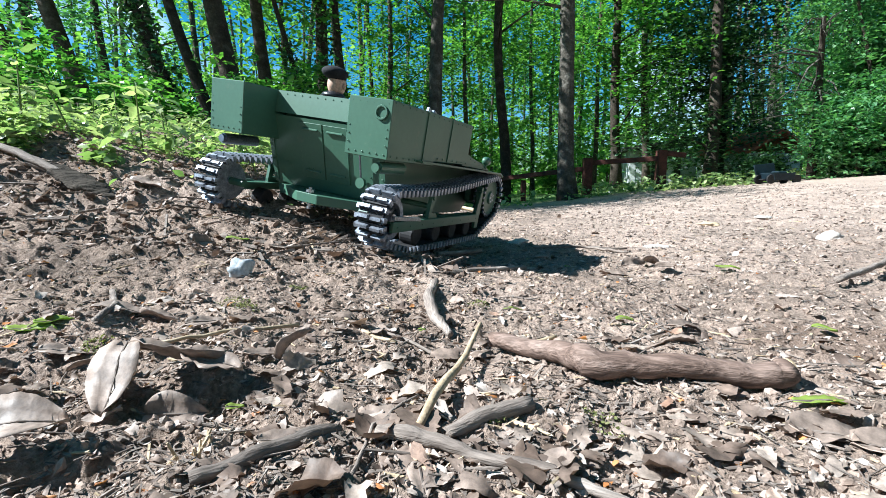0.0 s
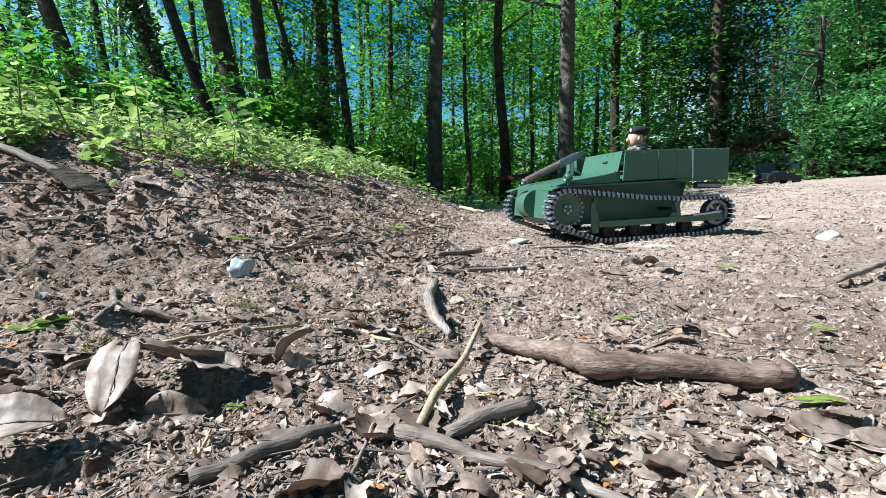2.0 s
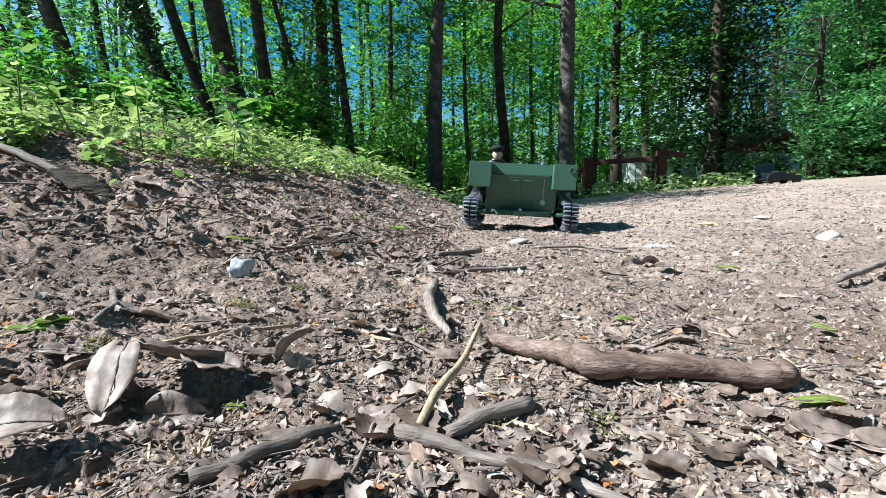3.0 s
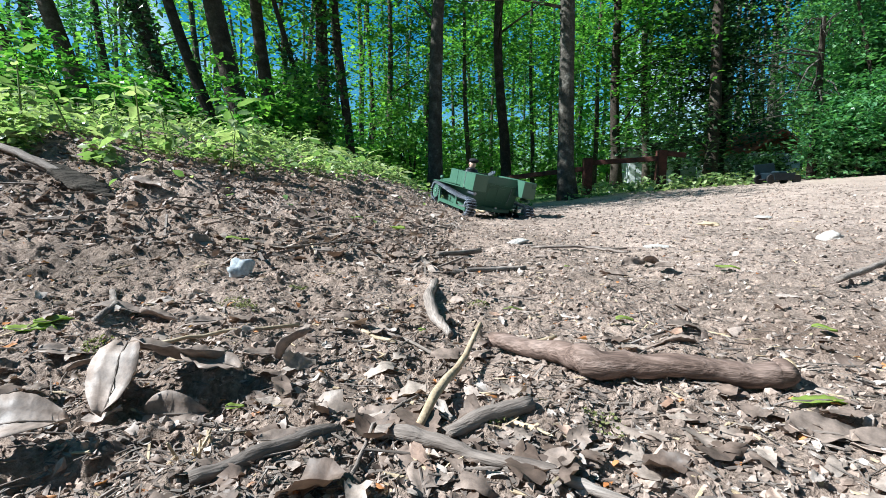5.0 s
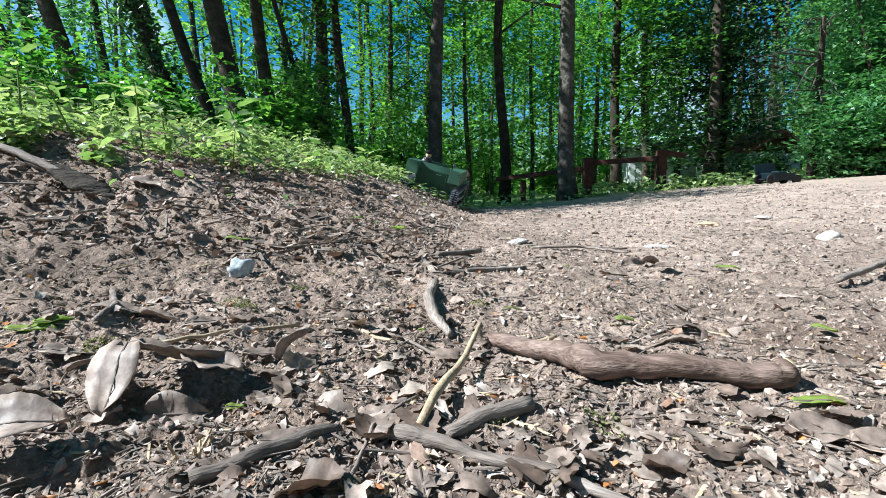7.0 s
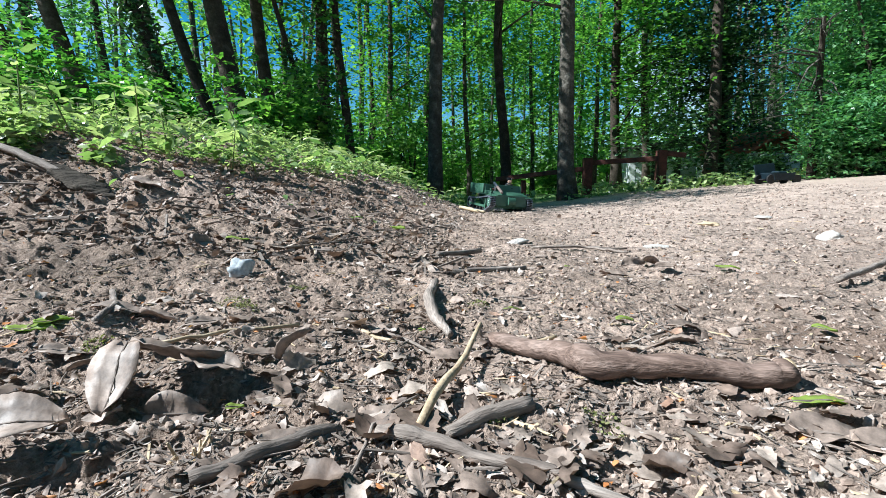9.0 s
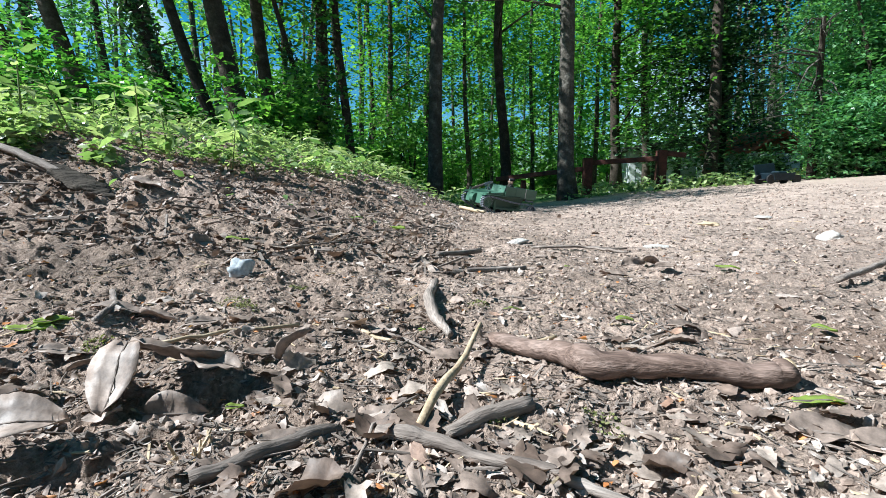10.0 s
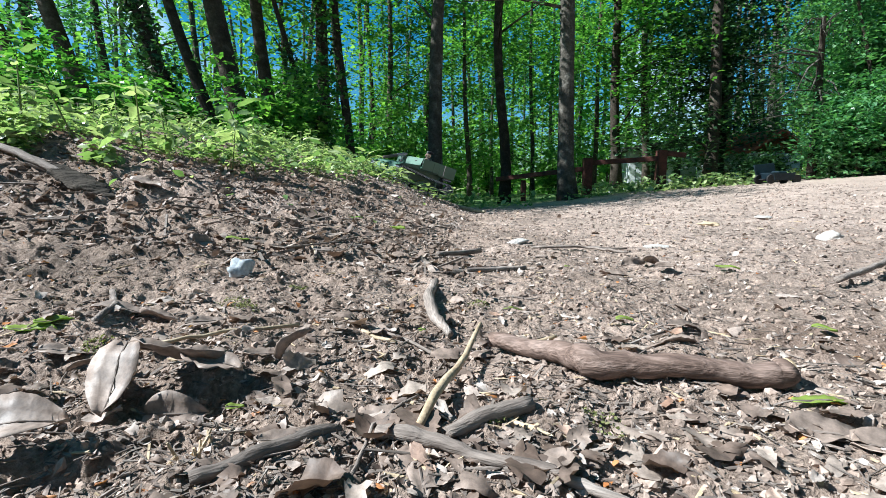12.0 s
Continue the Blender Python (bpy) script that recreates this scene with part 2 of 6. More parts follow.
MOSS = leafy("moss", [(0.0, (0.09, 0.10, 0.03)), (0.6, (0.17, 0.18, 0.06)), (1.0, (0.28, 0.27, 0.12))], 0.3, 0.7)
RUST = leafy("rusty_husks", [(0.0, (0.35, 0.13, 0.04)), (1.0, (0.55, 0.25, 0.10))], 0.15, 0.5)
HERBSTEM = mottled("green_stem", [(0.3, (0.12, 0.17, 0.05)), (0.7, (0.2, 0.25, 0.08))], 40, 0.6)


# ---- building helpers ----
def quick_mesh(name, verts, faces, mat, smooth=False):
    """A mesh from arrays of corners and of equal-sided faces."""
    me = bpy.data.meshes.new(name)
    verts, faces = np.asarray(verts, np.float32), np.asarray(faces, np.int32)
    me.vertices.add(len(verts))
    me.vertices.foreach_set("co", verts.ravel())
    k = faces.shape[1]
    me.loops.add(faces.size)
    me.loops.foreach_set("vertex_index", faces.ravel())
    me.polygons.add(len(faces))
    me.polygons.foreach_set("loop_start", np.arange(len(faces), dtype=np.int32) * k)
    me.polygons.foreach_set("loop_total", np.full(len(faces), k, np.int32))
    me.polygons.foreach_set("use_smooth", np.full(len(faces), smooth))
    me.materials.append(mat)
    me.update(calc_edges=True)
    me.validate()
    return me


def part(name, bm, mat, parent=None, label="", smooth=False, m=None):
    me = bpy.data.meshes.new(name)
    bm.normal_update()
    if smooth:
        for f in bm.faces:
            f.smooth = True
    bm.to_mesh(me)
    bm.free()
    for one in (mat if isinstance(mat, (list, tuple)) else [mat]):
        me.materials.append(one)
    ob = new(name, me)
    ob.parent = parent
    if m is not None:
        ob.matrix_basis = m
    return tagged(ob, label) if label else ob


def bm_new():
    return bmesh.new()


def box(bm, x0, x1, y0, y1, z0, z1, bevel=0.0, m=None):
    r = bmesh.ops.create_cube(bm, size=1)
    vs = r["verts"]
    for v in vs:
        v.co = Vector(((x0 + x1) / 2 + v.co.x * (x1 - x0), (y0 + y1) / 2 + v.co.y * (y1 - y0), (z0 + z1) / 2 + v.co.z * (z1 - z0)))
    if m is not None:
        bmesh.ops.transform(bm, matrix=m, verts=vs)
    if bevel:
        es = list({e for v in vs for e in v.link_edges})
        bmesh.ops.bevel(bm, geom=es, offset=bevel, segments=1, affect="EDGES")
    return bm


def prism(bm, outline, y0, y1, bevel=0.0):
    """A plate or body with that outline in x and z, from y0 to y1."""
    a = [bm.verts.new((x, y0, z)) for x, z in outline]
    b = [bm.verts.new((x, y1, z)) for x, z in outline]
    fs = [bm.faces.new(a), bm.faces.new(b[::-1])]
    for i in range(len(a)):
        j = (i + 1) % len(a)
        fs.append(bm.faces.new((a[j], a[i], b[i], b[j])))
    bmesh.ops.recalc_face_normals(bm, faces=fs)
    if bevel:
        es = list({e for f in fs for e in f.edges})
        bmesh.ops.bevel(bm, geom=es, offset=bevel, segments=1, affect="EDGES")
    return bm


def rod(bm, a, b, r0, r1=None, seg=12):
    """A round bar from a to b."""
    a, b = Vector(a), Vector(b)
    m = Matrix.Translation((a + b) / 2) @ (b - a).to_track_quat("Z", "Y").to_matrix().to_4x4()
    bmesh.ops.create_cone(bm, cap_ends=True, segments=seg, radius1=r0, radius2=r0 if r1 is None else r1, depth=(b - a).length, matrix=m)
    return bm


def turned(bm, profile, at, axis="Y", seg=24):
    """A body turned round an axis: profile of (radius, along)."""
    rings = []
    for r, s in profile:
        ring = []
        for i in range(seg):
            c, n = r * math.cos(2 * math.pi * i / seg), r * math.sin(2 * math.pi * i / seg)
            co = (c, s, n) if axis == "Y" else ((s, c, n) if axis == "X" else (c, n, s))
            ring.append(bm.verts.new(Vector(co) + Vector(at)))
        rings.append(ring)
    fs = []
    for p, q in zip(rings, rings[1:]):
        for i in range(seg):
            fs.append(bm.faces.new((p[i], p[(i + 1) % seg], q[(i + 1) % seg], q[i])))
    fs += [bm.faces.new(rings[0]), bm.faces.new(rings[-1])]
    bmesh.ops.recalc_face_normals(bm, faces=fs)
    return bm


def tube(points, radii, seg=8, bm=None, wobble=0.0, rng=None):
    """A bent, tapering limb through the points."""
    bm = bm or bm_new()
    pts = [Vector(p) for p in points]
    last = None
    side = None
    for i, p in enumerate(pts):
        d = (pts[min(i + 1, len(pts) - 1)] - pts[max(i - 1, 0)]).normalized()
        if side is None:
            side = d.orthogonal().normalized()
        side = (side - d * side.dot(d)).normalized()
        up = d.cross(side)
        ring = []
        for k in range(seg):
            a = 2 * math.pi * k / seg
            w = 1 + (rng.uniform(-wobble, wobble) if rng else 0)
            ring.append(bm.verts.new(p + (side * math.cos(a) + up * math.sin(a)) * radii[i] * w))
        if last:
            for k in range(seg):
                bm.faces.new((last[k], last[(k + 1) % seg], ring[(k + 1) % seg], ring[k]))
        else:
            bm.faces.new(ring[::-1])
        last = ring
    bm.faces.new(last)
    return bm


# ---- ground ----
def lattice(ix, iy, seed):
    h = (ix * 374761393 + iy * 668265263 + seed * 1442695041) & 0xFFFFFFFF
    h = ((h ^ (h >> 13)) * 1274126177) & 0xFFFFFFFF
    return ((h ^ (h >> 16)) & 0xFFFF) / 65535.0


def value_noise(x, y, seed=0):
    x, y = np.asarray(x, float), np.asarray(y, float)
    ix, iy = np.floor(x).astype(np.int64), np.floor(y).astype(np.int64)
    fx, fy = x - ix, y - iy
    fx, fy = fx * fx * (3 - 2 * fx), fy * fy * (3 - 2 * fy)
    a, b = lattice(ix, iy, seed), lattice(ix + 1, iy, seed)
    c, d = lattice(ix, iy + 1, seed), lattice(ix + 1, iy + 1, seed)
    return (a + (b - a) * fx) * (1 - fy) + (c + (d - c) * fx) * fy - 0.5


def toe_line(y):
    """Where the bank's foot runs."""
    y = np.asarray(y, float)
    return np.where(y < 5.5, 0.12 + 0.055 * (y - 1.2), 0.356 - 0.45 * (y - 5.5)) - 0.07 * np.exp(-((y - 1.6) / 0.45) ** 2)


def land(x, y):
    """The ground's height without its small relief."""
    x, y = np.asarray(x, float), np.asarray(y, float)
    d = np.maximum(0, toe_line(y) - x)
    q = d * d / (d + 0.35)
    near = np.where(y < 1.2, 0.63 * (np.maximum(y, 0) / 1.2) ** 2, np.clip(0.63 + 0.37 * (y - 1.2) / 2.8, 0.5, 1.0))
    bank = near * 0.55 * (1 - np.exp(-q / 0.8)) + 0.05 * np.minimum(d, 8) * np.clip(y / 1.2, 0.1, 1)
    e = np.maximum(0, x - 0.9)
    rise = 0.075 * e * e / (e + 1.2) * np.clip(1.4 - np.maximum(0, y - 4) * 0.05, 0.3, 1.4)
    rise = np.minimum(rise, 1.2)
    dip = -np.minimum(0.058, 0.028 * np.maximum(0, y - 2.8)) - 0.024 * np.exp(-((x - 0.48) / 0.42) ** 2 - ((y - 2.65) / 0.75) ** 2)
    # the notch where the bank is worn down by driving
    dip = dip - 0.035 * np.exp(-((x + 0.28) / 0.30) ** 2 - ((y - 4.30) / 0.45) ** 2)
    # the path falls away to the wood beyond
    f = np.clip((y - 4.8) / 5, 0, 1)
    dip = dip - 0.125 * f * f * (3 - 2 * f) * np.clip(1 - (x - 1.0) / 3.2, 0, 1)
    # hollows under the heap of old leaves
    dip = dip - 0.020 * np.exp(-((x + 0.165) / 0.040) ** 2 - ((y - 0.315) / 0.022) ** 2) - 0.018 * np.exp(-((x + 0.215) / 0.035) ** 2 - ((y - 0.238) / 0.020) ** 2) - 0.010 * np.exp(-((x + 0.15) / 0.055) ** 2 - ((y - 0.272) / 0.022) ** 2)
    return bank + rise + dip


def relief(x, y):
    """Clods, ruts and grit."""
    x, y = np.asarray(x, float), np.asarray(y, float)
    r = np.hypot(x, y)
    amp = np.clip(1.3 - r * 0.045, 0.3, 1.2)
    on_bank = np.clip((toe_line(y) - x) * 1.6, 0, 1)
    big = value_noise(x * 2.3, y * 2.3, 1) * 0.028 + value_noise(x * 6, y * 6, 2) * 0.013
    mid = value_noise(x * 11, y * 11, 7) * 0.012 * np.clip(r * 0.6 - 0.6, 0, 1) + value_noise(x * 17, y * 17, 3) * 0.010 + value_noise(x * 43, y * 43, 4) * 0.0075
    fine = value_noise(x * 110, y * 110, 5) * 0.0045 + value_noise(x * 260, y * 260, 6) * 0.0022
    return (big * 0.7 + (mid + fine) * (1 + 0.45 * on_bank)) * amp


def height(x, y):
    return land(x, y) + relief(x, y)


def spot(x, y, lift=0.0):
    return Vector((x, y, float(height(x, y)) + lift))


def build_ground():
    front = np.radians(np.linspace(-50, 50, 640))
    back = np.radians(np.linspace(50, 310, 60))[1:-1]
    ang = np.concatenate([front, back])
    rad = np.concatenate([[0.0002, 0.05], np.geomspace(0.1, 8, 680), np.geomspace(8.2, 60, 90), np.geomspace(66, 3000, 24)])
    A, R = np.meshgrid(ang, rad)
    X, Y = np.sin(A) * R, np.cos(A) * R
    Z = height(X, Y)
    n, k = len(rad), len(ang)
    verts = np.stack([X, Y, Z], -1).reshape(-1, 3)
    i, j = np.meshgrid(np.arange(n - 1), np.arange(k), indexing="ij")
    j2 = (j + 1) % k
    faces = np.stack([i * k + j, i * k + j2, (i + 1) * k + j2, (i + 1) * k + j], -1).reshape(-1, 4)
    me = quick_mesh("ground", verts, faces, SOIL, True)
    x, y = verts[:, 0], verts[:, 1]
    d = toe_line(y) - x
    path = np.clip((-d + 0.15 + value_noise(x * 1.5, y * 1.5, 9) * 0.8) * 0.9, 0, 1) * 0.5 * np.clip(0.25 + y * 0.35, 0, 1)
    woods = np.clip((d - 1.3) * 0.8, 0, 1) * 0.5 + np.clip((y - 9.3 - 0.25 * np.maximum(x, 0) + value_noise(x, y, 11)) * 0.5, 0, 1)
    woods = np.clip(woods, 0, 0.85)
    path = path * (1 - woods)
    # dark humus on the bank, thinned past y 1.8 where the crest is sunlit
    humus = np.clip((d - 0.22 + value_noise(x * 3, y * 3, 13) * 0.7) * 1.6, 0, 0.9) * np.clip(y * 1.2 - 1.15, 0, 1) * np.clip(1.0 - (y - 1.8) * 0.7, 0.05, 1)
    # a damp dark patch of bare grit beside the branch
    humus = np.maximum(humus, np.clip(1.3 * np.exp(-((x - 0.38) / 0.11) ** 2 - ((y - 0.47) / 0.06) ** 2) + value_noise(x * 14, y * 14, 15) * 0.6, 0, 0.85) * (np.hypot(x - 0.38, (y - 0.47) * 1.6) < 0.22))
    col = me.color_attributes.new("cover", "FLOAT_COLOR", "POINT")
    data = np.stack([path, woods, humus, np.ones_like(path)], -1).astype(np.float32)
    col.data.foreach_set("color", data.ravel())
    ob = new("ground", me)
    return tagged(ob, "bare woodland soil with grit and litter, banked on one side", "ground", kind="structure")


build_ground()


# ---- the tankette ----
TRACK_Y, TRACK_W = 0.205, 0.05
SPROCKET, IDLER = (0.263, 0.107), (-0.254, 0.070)
R_SPROCKET, R_IDLER = 0.054, 0.047


def track_path():
    """The track's closed line in x and z, even steps: points and directions."""
    pts = []
    for a in np.linspace(95, -62, 26):
        pts.append((SPROCKET[0] + R_SPROCKET * math.cos(radians(a)), SPROCKET[1] + R_SPROCKET * math.sin(radians(a))))
    pts += [(0.16, 0.0085), (0.05, 0.0075), (-0.08, 0.0075), (-0.19, 0.0085)]
    for a in np.linspace(-105, -275, 24):
        pts.append((IDLER[0] + R_IDLER * math.cos(radians(a)), IDLER[1] + R_IDLER * math.sin(radians(a))))
    pts += [(-0.12, 0.119), (0.0, 0.128), (0.13, 0.145)]
    p = np.array(pts + pts[:1])
    s = np.concatenate([[0], np.cumsum(np.hypot(*np.diff(p, axis=0).T))])
    n = round(s[-1] / 0.0158)
    at = np.arange(n) * s[-1] / n
    q = np.stack([np.interp(at, s, p[:, 0]), np.interp(at, s, p[:, 1])], 1)
    d = np.roll(q, -1, 0) - np.roll(q, 1, 0)
    return q, d / np.hypot(*d.T)[:, None]


def link_mesh():
    """One shoe: pad, raised grouser, two horns; x along the track, z outwards."""
    bm = bm_new()
    w = TRACK_W / 2
    box(bm, -0.0068, 0.0068, -w, w, -0.0022, 0.0022)
    for f in bm.faces:
        f.material_index = 1
    box(bm, -0.0030, 0.0026, -w, -w * 0.15, 0.0022, 0.0110)
    box(bm, -0.0014, 0.0042, w * 0.10, w, 0.0022, 0.0110)
    for s in (-1, 1):
        box(bm, -0.0042, 0.0042, s * w * 1.12 - 0.003, s * w * 1.12 + 0.003, -0.0045, 0.0080)
    return bm


def rivet_mesh():
    bm = bm_new()
    bmesh.ops.create_cone(bm, cap_ends=True, segments=7, radius1=1.0, radius2=0.5, depth=1.0)
    me = bpy.data.meshes.new("rivet")
    bm.to_mesh(me)
    bm.free()
    me.materials.append(GREEN)
    return me


RIVET = rivet_mesh()


def add_rivets(parent, points, normal, r=0.0026, name="rivet", mesh=None):
    n = Vector(normal).normalized()
    turn = n.to_track_quat("Z", "Y").to_matrix().to_4x4()
    for p in points:
        ob = new(name, mesh or RIVET)
        ob.parent = parent
        ob.matrix_basis = Matrix.Translation(Vector(p) + n * 0.0008) @ turn @ Matrix.Diagonal((r * 0.8, r * 0.8, 0.0013, 1))


def between(a, b, n, ends=True):
    a, b = Vector(a), Vector(b)
    return [a.lerp(b, (i + (0 if ends else 0.5)) / (n - 1 if ends else n)) for i in range(n)]


def build_tankette():
    tank = new("tankette")
    tagged(tank, "green riveted open-topped model tankette driving on the forest path", "model tank")

    # lower hull between the tracks
    bm = prism(bm_new(), [(0.285, 0.18), (0.298, 0.080), (0.26, 0.052), (-0.150, 0.052), (-0.158, 0.080), (-0.186, 0.180), (-0.10, 0.188)], -0.140, 0.150, 0.002)
    part("hull", bm, GREEN, tank)
    bm = bm_new()
    box(bm, 0.0, 0.005, -0.168, 0.168, 0, 0.107, 0.0012, pose(0.300, 0, 0.077, 0, -7, 0))
    front = part("front_plate", bm, GREEN, tank)
    add_rivets(front, [(0.2945 - 0, y, 0.172) for y in np.linspace(-0.155, 0.155, 10)], (1, 0, 0.1))
    add_rivets(front, [(0.3050, y, 0.086) for y in np.linspace(-0.155, 0.155, 10) if abs(y) > 0.05], (1, 0, 0.1))
    for s in (-1, 1):
        add_rivets(front, [(0.3035 - 0.004 * k, s * 0.160, 0.105 + 0.03 * k) for k in range(3)], (1, 0, 0.1))
    # rounded gearbox cover on the front plate
    bm = bm_new()
    arc = [(0.298 + 0.042 * math.cos(radians(a)), 0.122 + 0.042 * math.sin(radians(a))) for a in range(-90, 91, 15)]
    prism(bm, arc, -0.036, 0.036, 0.001)
    cover = part("gearbox_cover", bm, GREEN, tank)
    part("flange", prism(bm_new(), [(0.290 + 0.049 * math.cos(radians(a)), 0.122 + 0.049 * math.sin(radians(a))) for a in range(-90, 91, 15)], 0.036, 0.0395), GREEN, cover)
    bm = prism(bm_new(), [(0.290 + 0.049 * math.cos(radians(a)), 0.122 + 0.049 * math.sin(radians(a))) for a in range(-90, 91, 15)], -0.0395, -0.036)
    part("flange", bm, GREEN, cover)
    bm = rod(bm_new(), (0.255, -0.07, 0.075), (0.255, 0.07, 0.075), 0.026, seg=16)
    rod(bm, (0.255, 0.07, 0.075), (0.255, 0.13, 0.078), 0.026, 0.012, 16)
    rod(bm, (0.255, -0.07, 0.075), (0.255, -0.13, 0.078), 0.026, 0.012, 16)
    part("axle_housing", bm, GREEN, tank)
    for s in (-1, 1):
        part("final_drive", box(bm_new(), 0.225, 0.275, s * 0.168 - 0.008, s * 0.168 + 0.008, 0.088, 0.126, 0.002), GREEN, tank)

    # sloping foredeck with its bolted side gussets
    bm = prism(bm_new(), [(0.288, 0.181), (0.25, 0.192), (0.08, 0.214), (0.06, 0.214), (0.06, 0.205), (0.25, 0.184), (0.286, 0.176)], -0.195, 0.195, 0.001)
    part("foredeck", bm, GREEN, tank)
    for s in (-1, 1):
        bm = prism(bm_new(), [(0.255, 0.180), (0.075, 0.183), (0.075, 0.218)], s * 0.1985 - 0.002, s * 0.1985 + 0.002)
        g = part("gusset", bm, GREEN, tank)
        add_rivets(g, [(0.09 + 0.033 * k, s * 0.2005, 0.208 - 0.006 * k) for k in range(5)], (0, s, 0))
    # fenders
    for s in (-1, 1):
        bm = prism(bm_new(), [(0.315, 0.170), (0.29, 0.178), (-0.19, 0.182), (-0.19, 0.178), (0.29, 0.174), (0.314, 0.166)], s * 0.150, s * 0.232)
        part("fender", bm, GREEN, tank)

    # side boxes, open compartment between them
    for s in (-1, 1):
        holder = new("stowage_box")
        holder.parent = tank
        y0, y1 = sorted((s * 0.126, s * 0.216))
        outline = [(0.066, 0.186), (0.066, 0.279), (-0.300, 0.275), (-0.295, 0.174), (-0.12, 0.174), (-0.11, 0.183)]
        if s > 0:
            # the driver sits inside the wall: only the rear half is a closed box
            bm = prism(bm_new(), [(-0.110, 0.186), (-0.110, 0.277), (-0.300, 0.275), (-0.295, 0.174), (-0.12, 0.174)], y0, y1, 0.0012)
            part("side_wall", prism(bm_new(), [(0.075, 0.185), (0.066, 0.279), (-0.110, 0.277), (-0.110, 0.186)], y1 - 0.004, y1, 0.0008), GREEN, holder)
        else:
            bm = prism(bm_new(), outline, y0, y1, 0.0012)
        part("box_body", bm, GREEN, holder)
        yo = s * 0.2165
        add_rivets(holder, [(x, yo, 0.190) for x in np.linspace(0.055, -0.10, 7)], (0, s, 0))
        add_rivets(holder, [(x, yo, 0.181) for x in np.linspace(-0.13, -0.285, 8)], (0, s, 0))
        add_rivets(holder, [(x, yo, 0.271) for x in np.linspace(0.05, -0.29, 15)], (0, s, 0), 0.002)
        for x in (-0.05, -0.165):
            add_rivets(holder, [(x, yo, z) for z in np.linspace(0.20, 0.26, 4)], (0, s, 0), 0.002)
        add_rivets(holder, [(-0.2985, y, 0.268) for y in np.linspace(y0 + 0.008, y1 - 0.008, 6)], (-1, 0, 0), 0.0022)
        add_rivets(holder, [(-0.2955, y, 0.182) for y in np.linspace(y0 + 0.008, y1 - 0.008, 6)], (-1, 0, 0), 0.0022)
        for y in (y0 + 0.006, y1 - 0.006):
            add_rivets(holder, [(-0.2972, y, z) for z in np.linspace(0.197, 0.254, 5)], (-1, 0, 0), 0.0022)
        bm = box(bm_new(), -0.052, -0.046, yo - 0.0005 * 1, yo + s * 0.0016, 0.186, 0.276) if s > 0 else box(bm_new(), -0.052, -0.046, yo + s * 0.0016, yo, 0.186, 0.276)
        part("seam_strip", bm, GREEN, holder)
        bm = box(bm_new(), -0.168, -0.162, min(yo, yo + s * 0.0016), max(yo, yo + s * 0.0016), 0.176, 0.276)
        part("seam_strip", bm, SILVER if s > 0 else GREEN, holder)
        if s < 0:
            bm = bm_new()
            for i in range(20):
                a, b = [Vector((-0.3005, -0.196 + 0.011 * math.cos(2 * math.pi * k / 20), 0.252 + 0.011 * math.sin(2 * math.pi * k / 20))) for k in (i, i + 1)]
                rod(bm, a, b, 0.0022, seg=6)
            part("ring", bm, GREEN, holder)

    # driver's shield and gunner's shield
    bm = prism(bm_new(), [(0.083, 0.213), (0.064, 0.279), (0.060, 0.279), (0.079, 0.213)], -0.055, 0.196, 0.0006)
    shield = part("driver_shield", bm, GREEN, tank)
    bm = box(bm_new(), -0.002, 0.002, -0.014, 0.014, -0.0025, 0.0025, m=pose(0.0745, 0.105, 0.250, 0, -16, 0))
    part("vision_slit", bm, RUBBER, shield)
    add_rivets(shield, [(0.067, y, 0.272) for y in np.linspace(-0.045, 0.185, 7)], (1, 0, 0.28))
    add_rivets(shield, [(0.083, y, 0.219) for y in np.linspace(-0.045, 0.185, 5)], (1, 0, 0.28))
    bm = prism(bm_new(), [(0.083, 0.213), (0.066, 0.273), (0.062, 0.273), (0.079, 0.213)], -0.196, -0.150, 0.0006)
    part("gun_shield", bm, GREEN, tank)
    # crew tub: inner walls and floor
    bm = box(bm_new(), -0.108, 0.06, -0.124, 0.210, 0.186, 0.192)
    part("crew_floor", bm, GREEN, tank)
    bm = box(bm_new(), -0.012, 0.060, -0.004, 0.004, 0.192, 0.262)
    part("inner_bulkhead", bm, GREEN, tank)
    bm = box(bm_new(), -0.186, -0.10, -0.122, 0.122, 0.192, 0.255, 0.004)
    part("engine_cover", bm, GREEN, tank)

    # rear plates
    bm = prism(bm_new(), [(-0.203, 0.276), (-0.208, 0.276), (-0.212, 0.231), (-0.206, 0.231)], -0.1255, 0.1255)
    up = part("upper_rear_plate", bm, GREEN, tank)
    add_rivets(up, [(-0.2085, y, 0.270) for y in np.linspace(-0.12, 0.12, 13)], (-1, 0, 0.1), 0.002)
    bm = prism(bm_new(), [(-0.201, 0.226), (-0.210, 0.226), (-0.163, 0.080), (-0.156, 0.080)], -0.150, 0.150)
    rear = part("rear_plate", bm, GREEN, tank)

    def on_rear(z, out=0.0):
        return -0.210 + (0.226 - z) * 0.322 - out

    down = (-1, 0, -0.32)
    for y in (-0.062, 0.002):
        bm = prism(bm_new(), [(on_rear(0.218, 0.0030), 0.218), (on_rear(0.105, 0.0030), 0.105), (on_rear(0.105, -0.001), 0.105), (on_rear(0.218, -0.001), 0.218)], y, y + 0.060, 0.0006)
        door = part("rear_door", bm, GREEN, rear)
        for z in (0.205, 0.12):
            part("hinge", rod(bm_new(), (on_rear(z, 0.005), y + 0.01, z), (on_rear(z, 0.005), y + 0.05, z), 0.0022, seg=6), GREEN, rear)
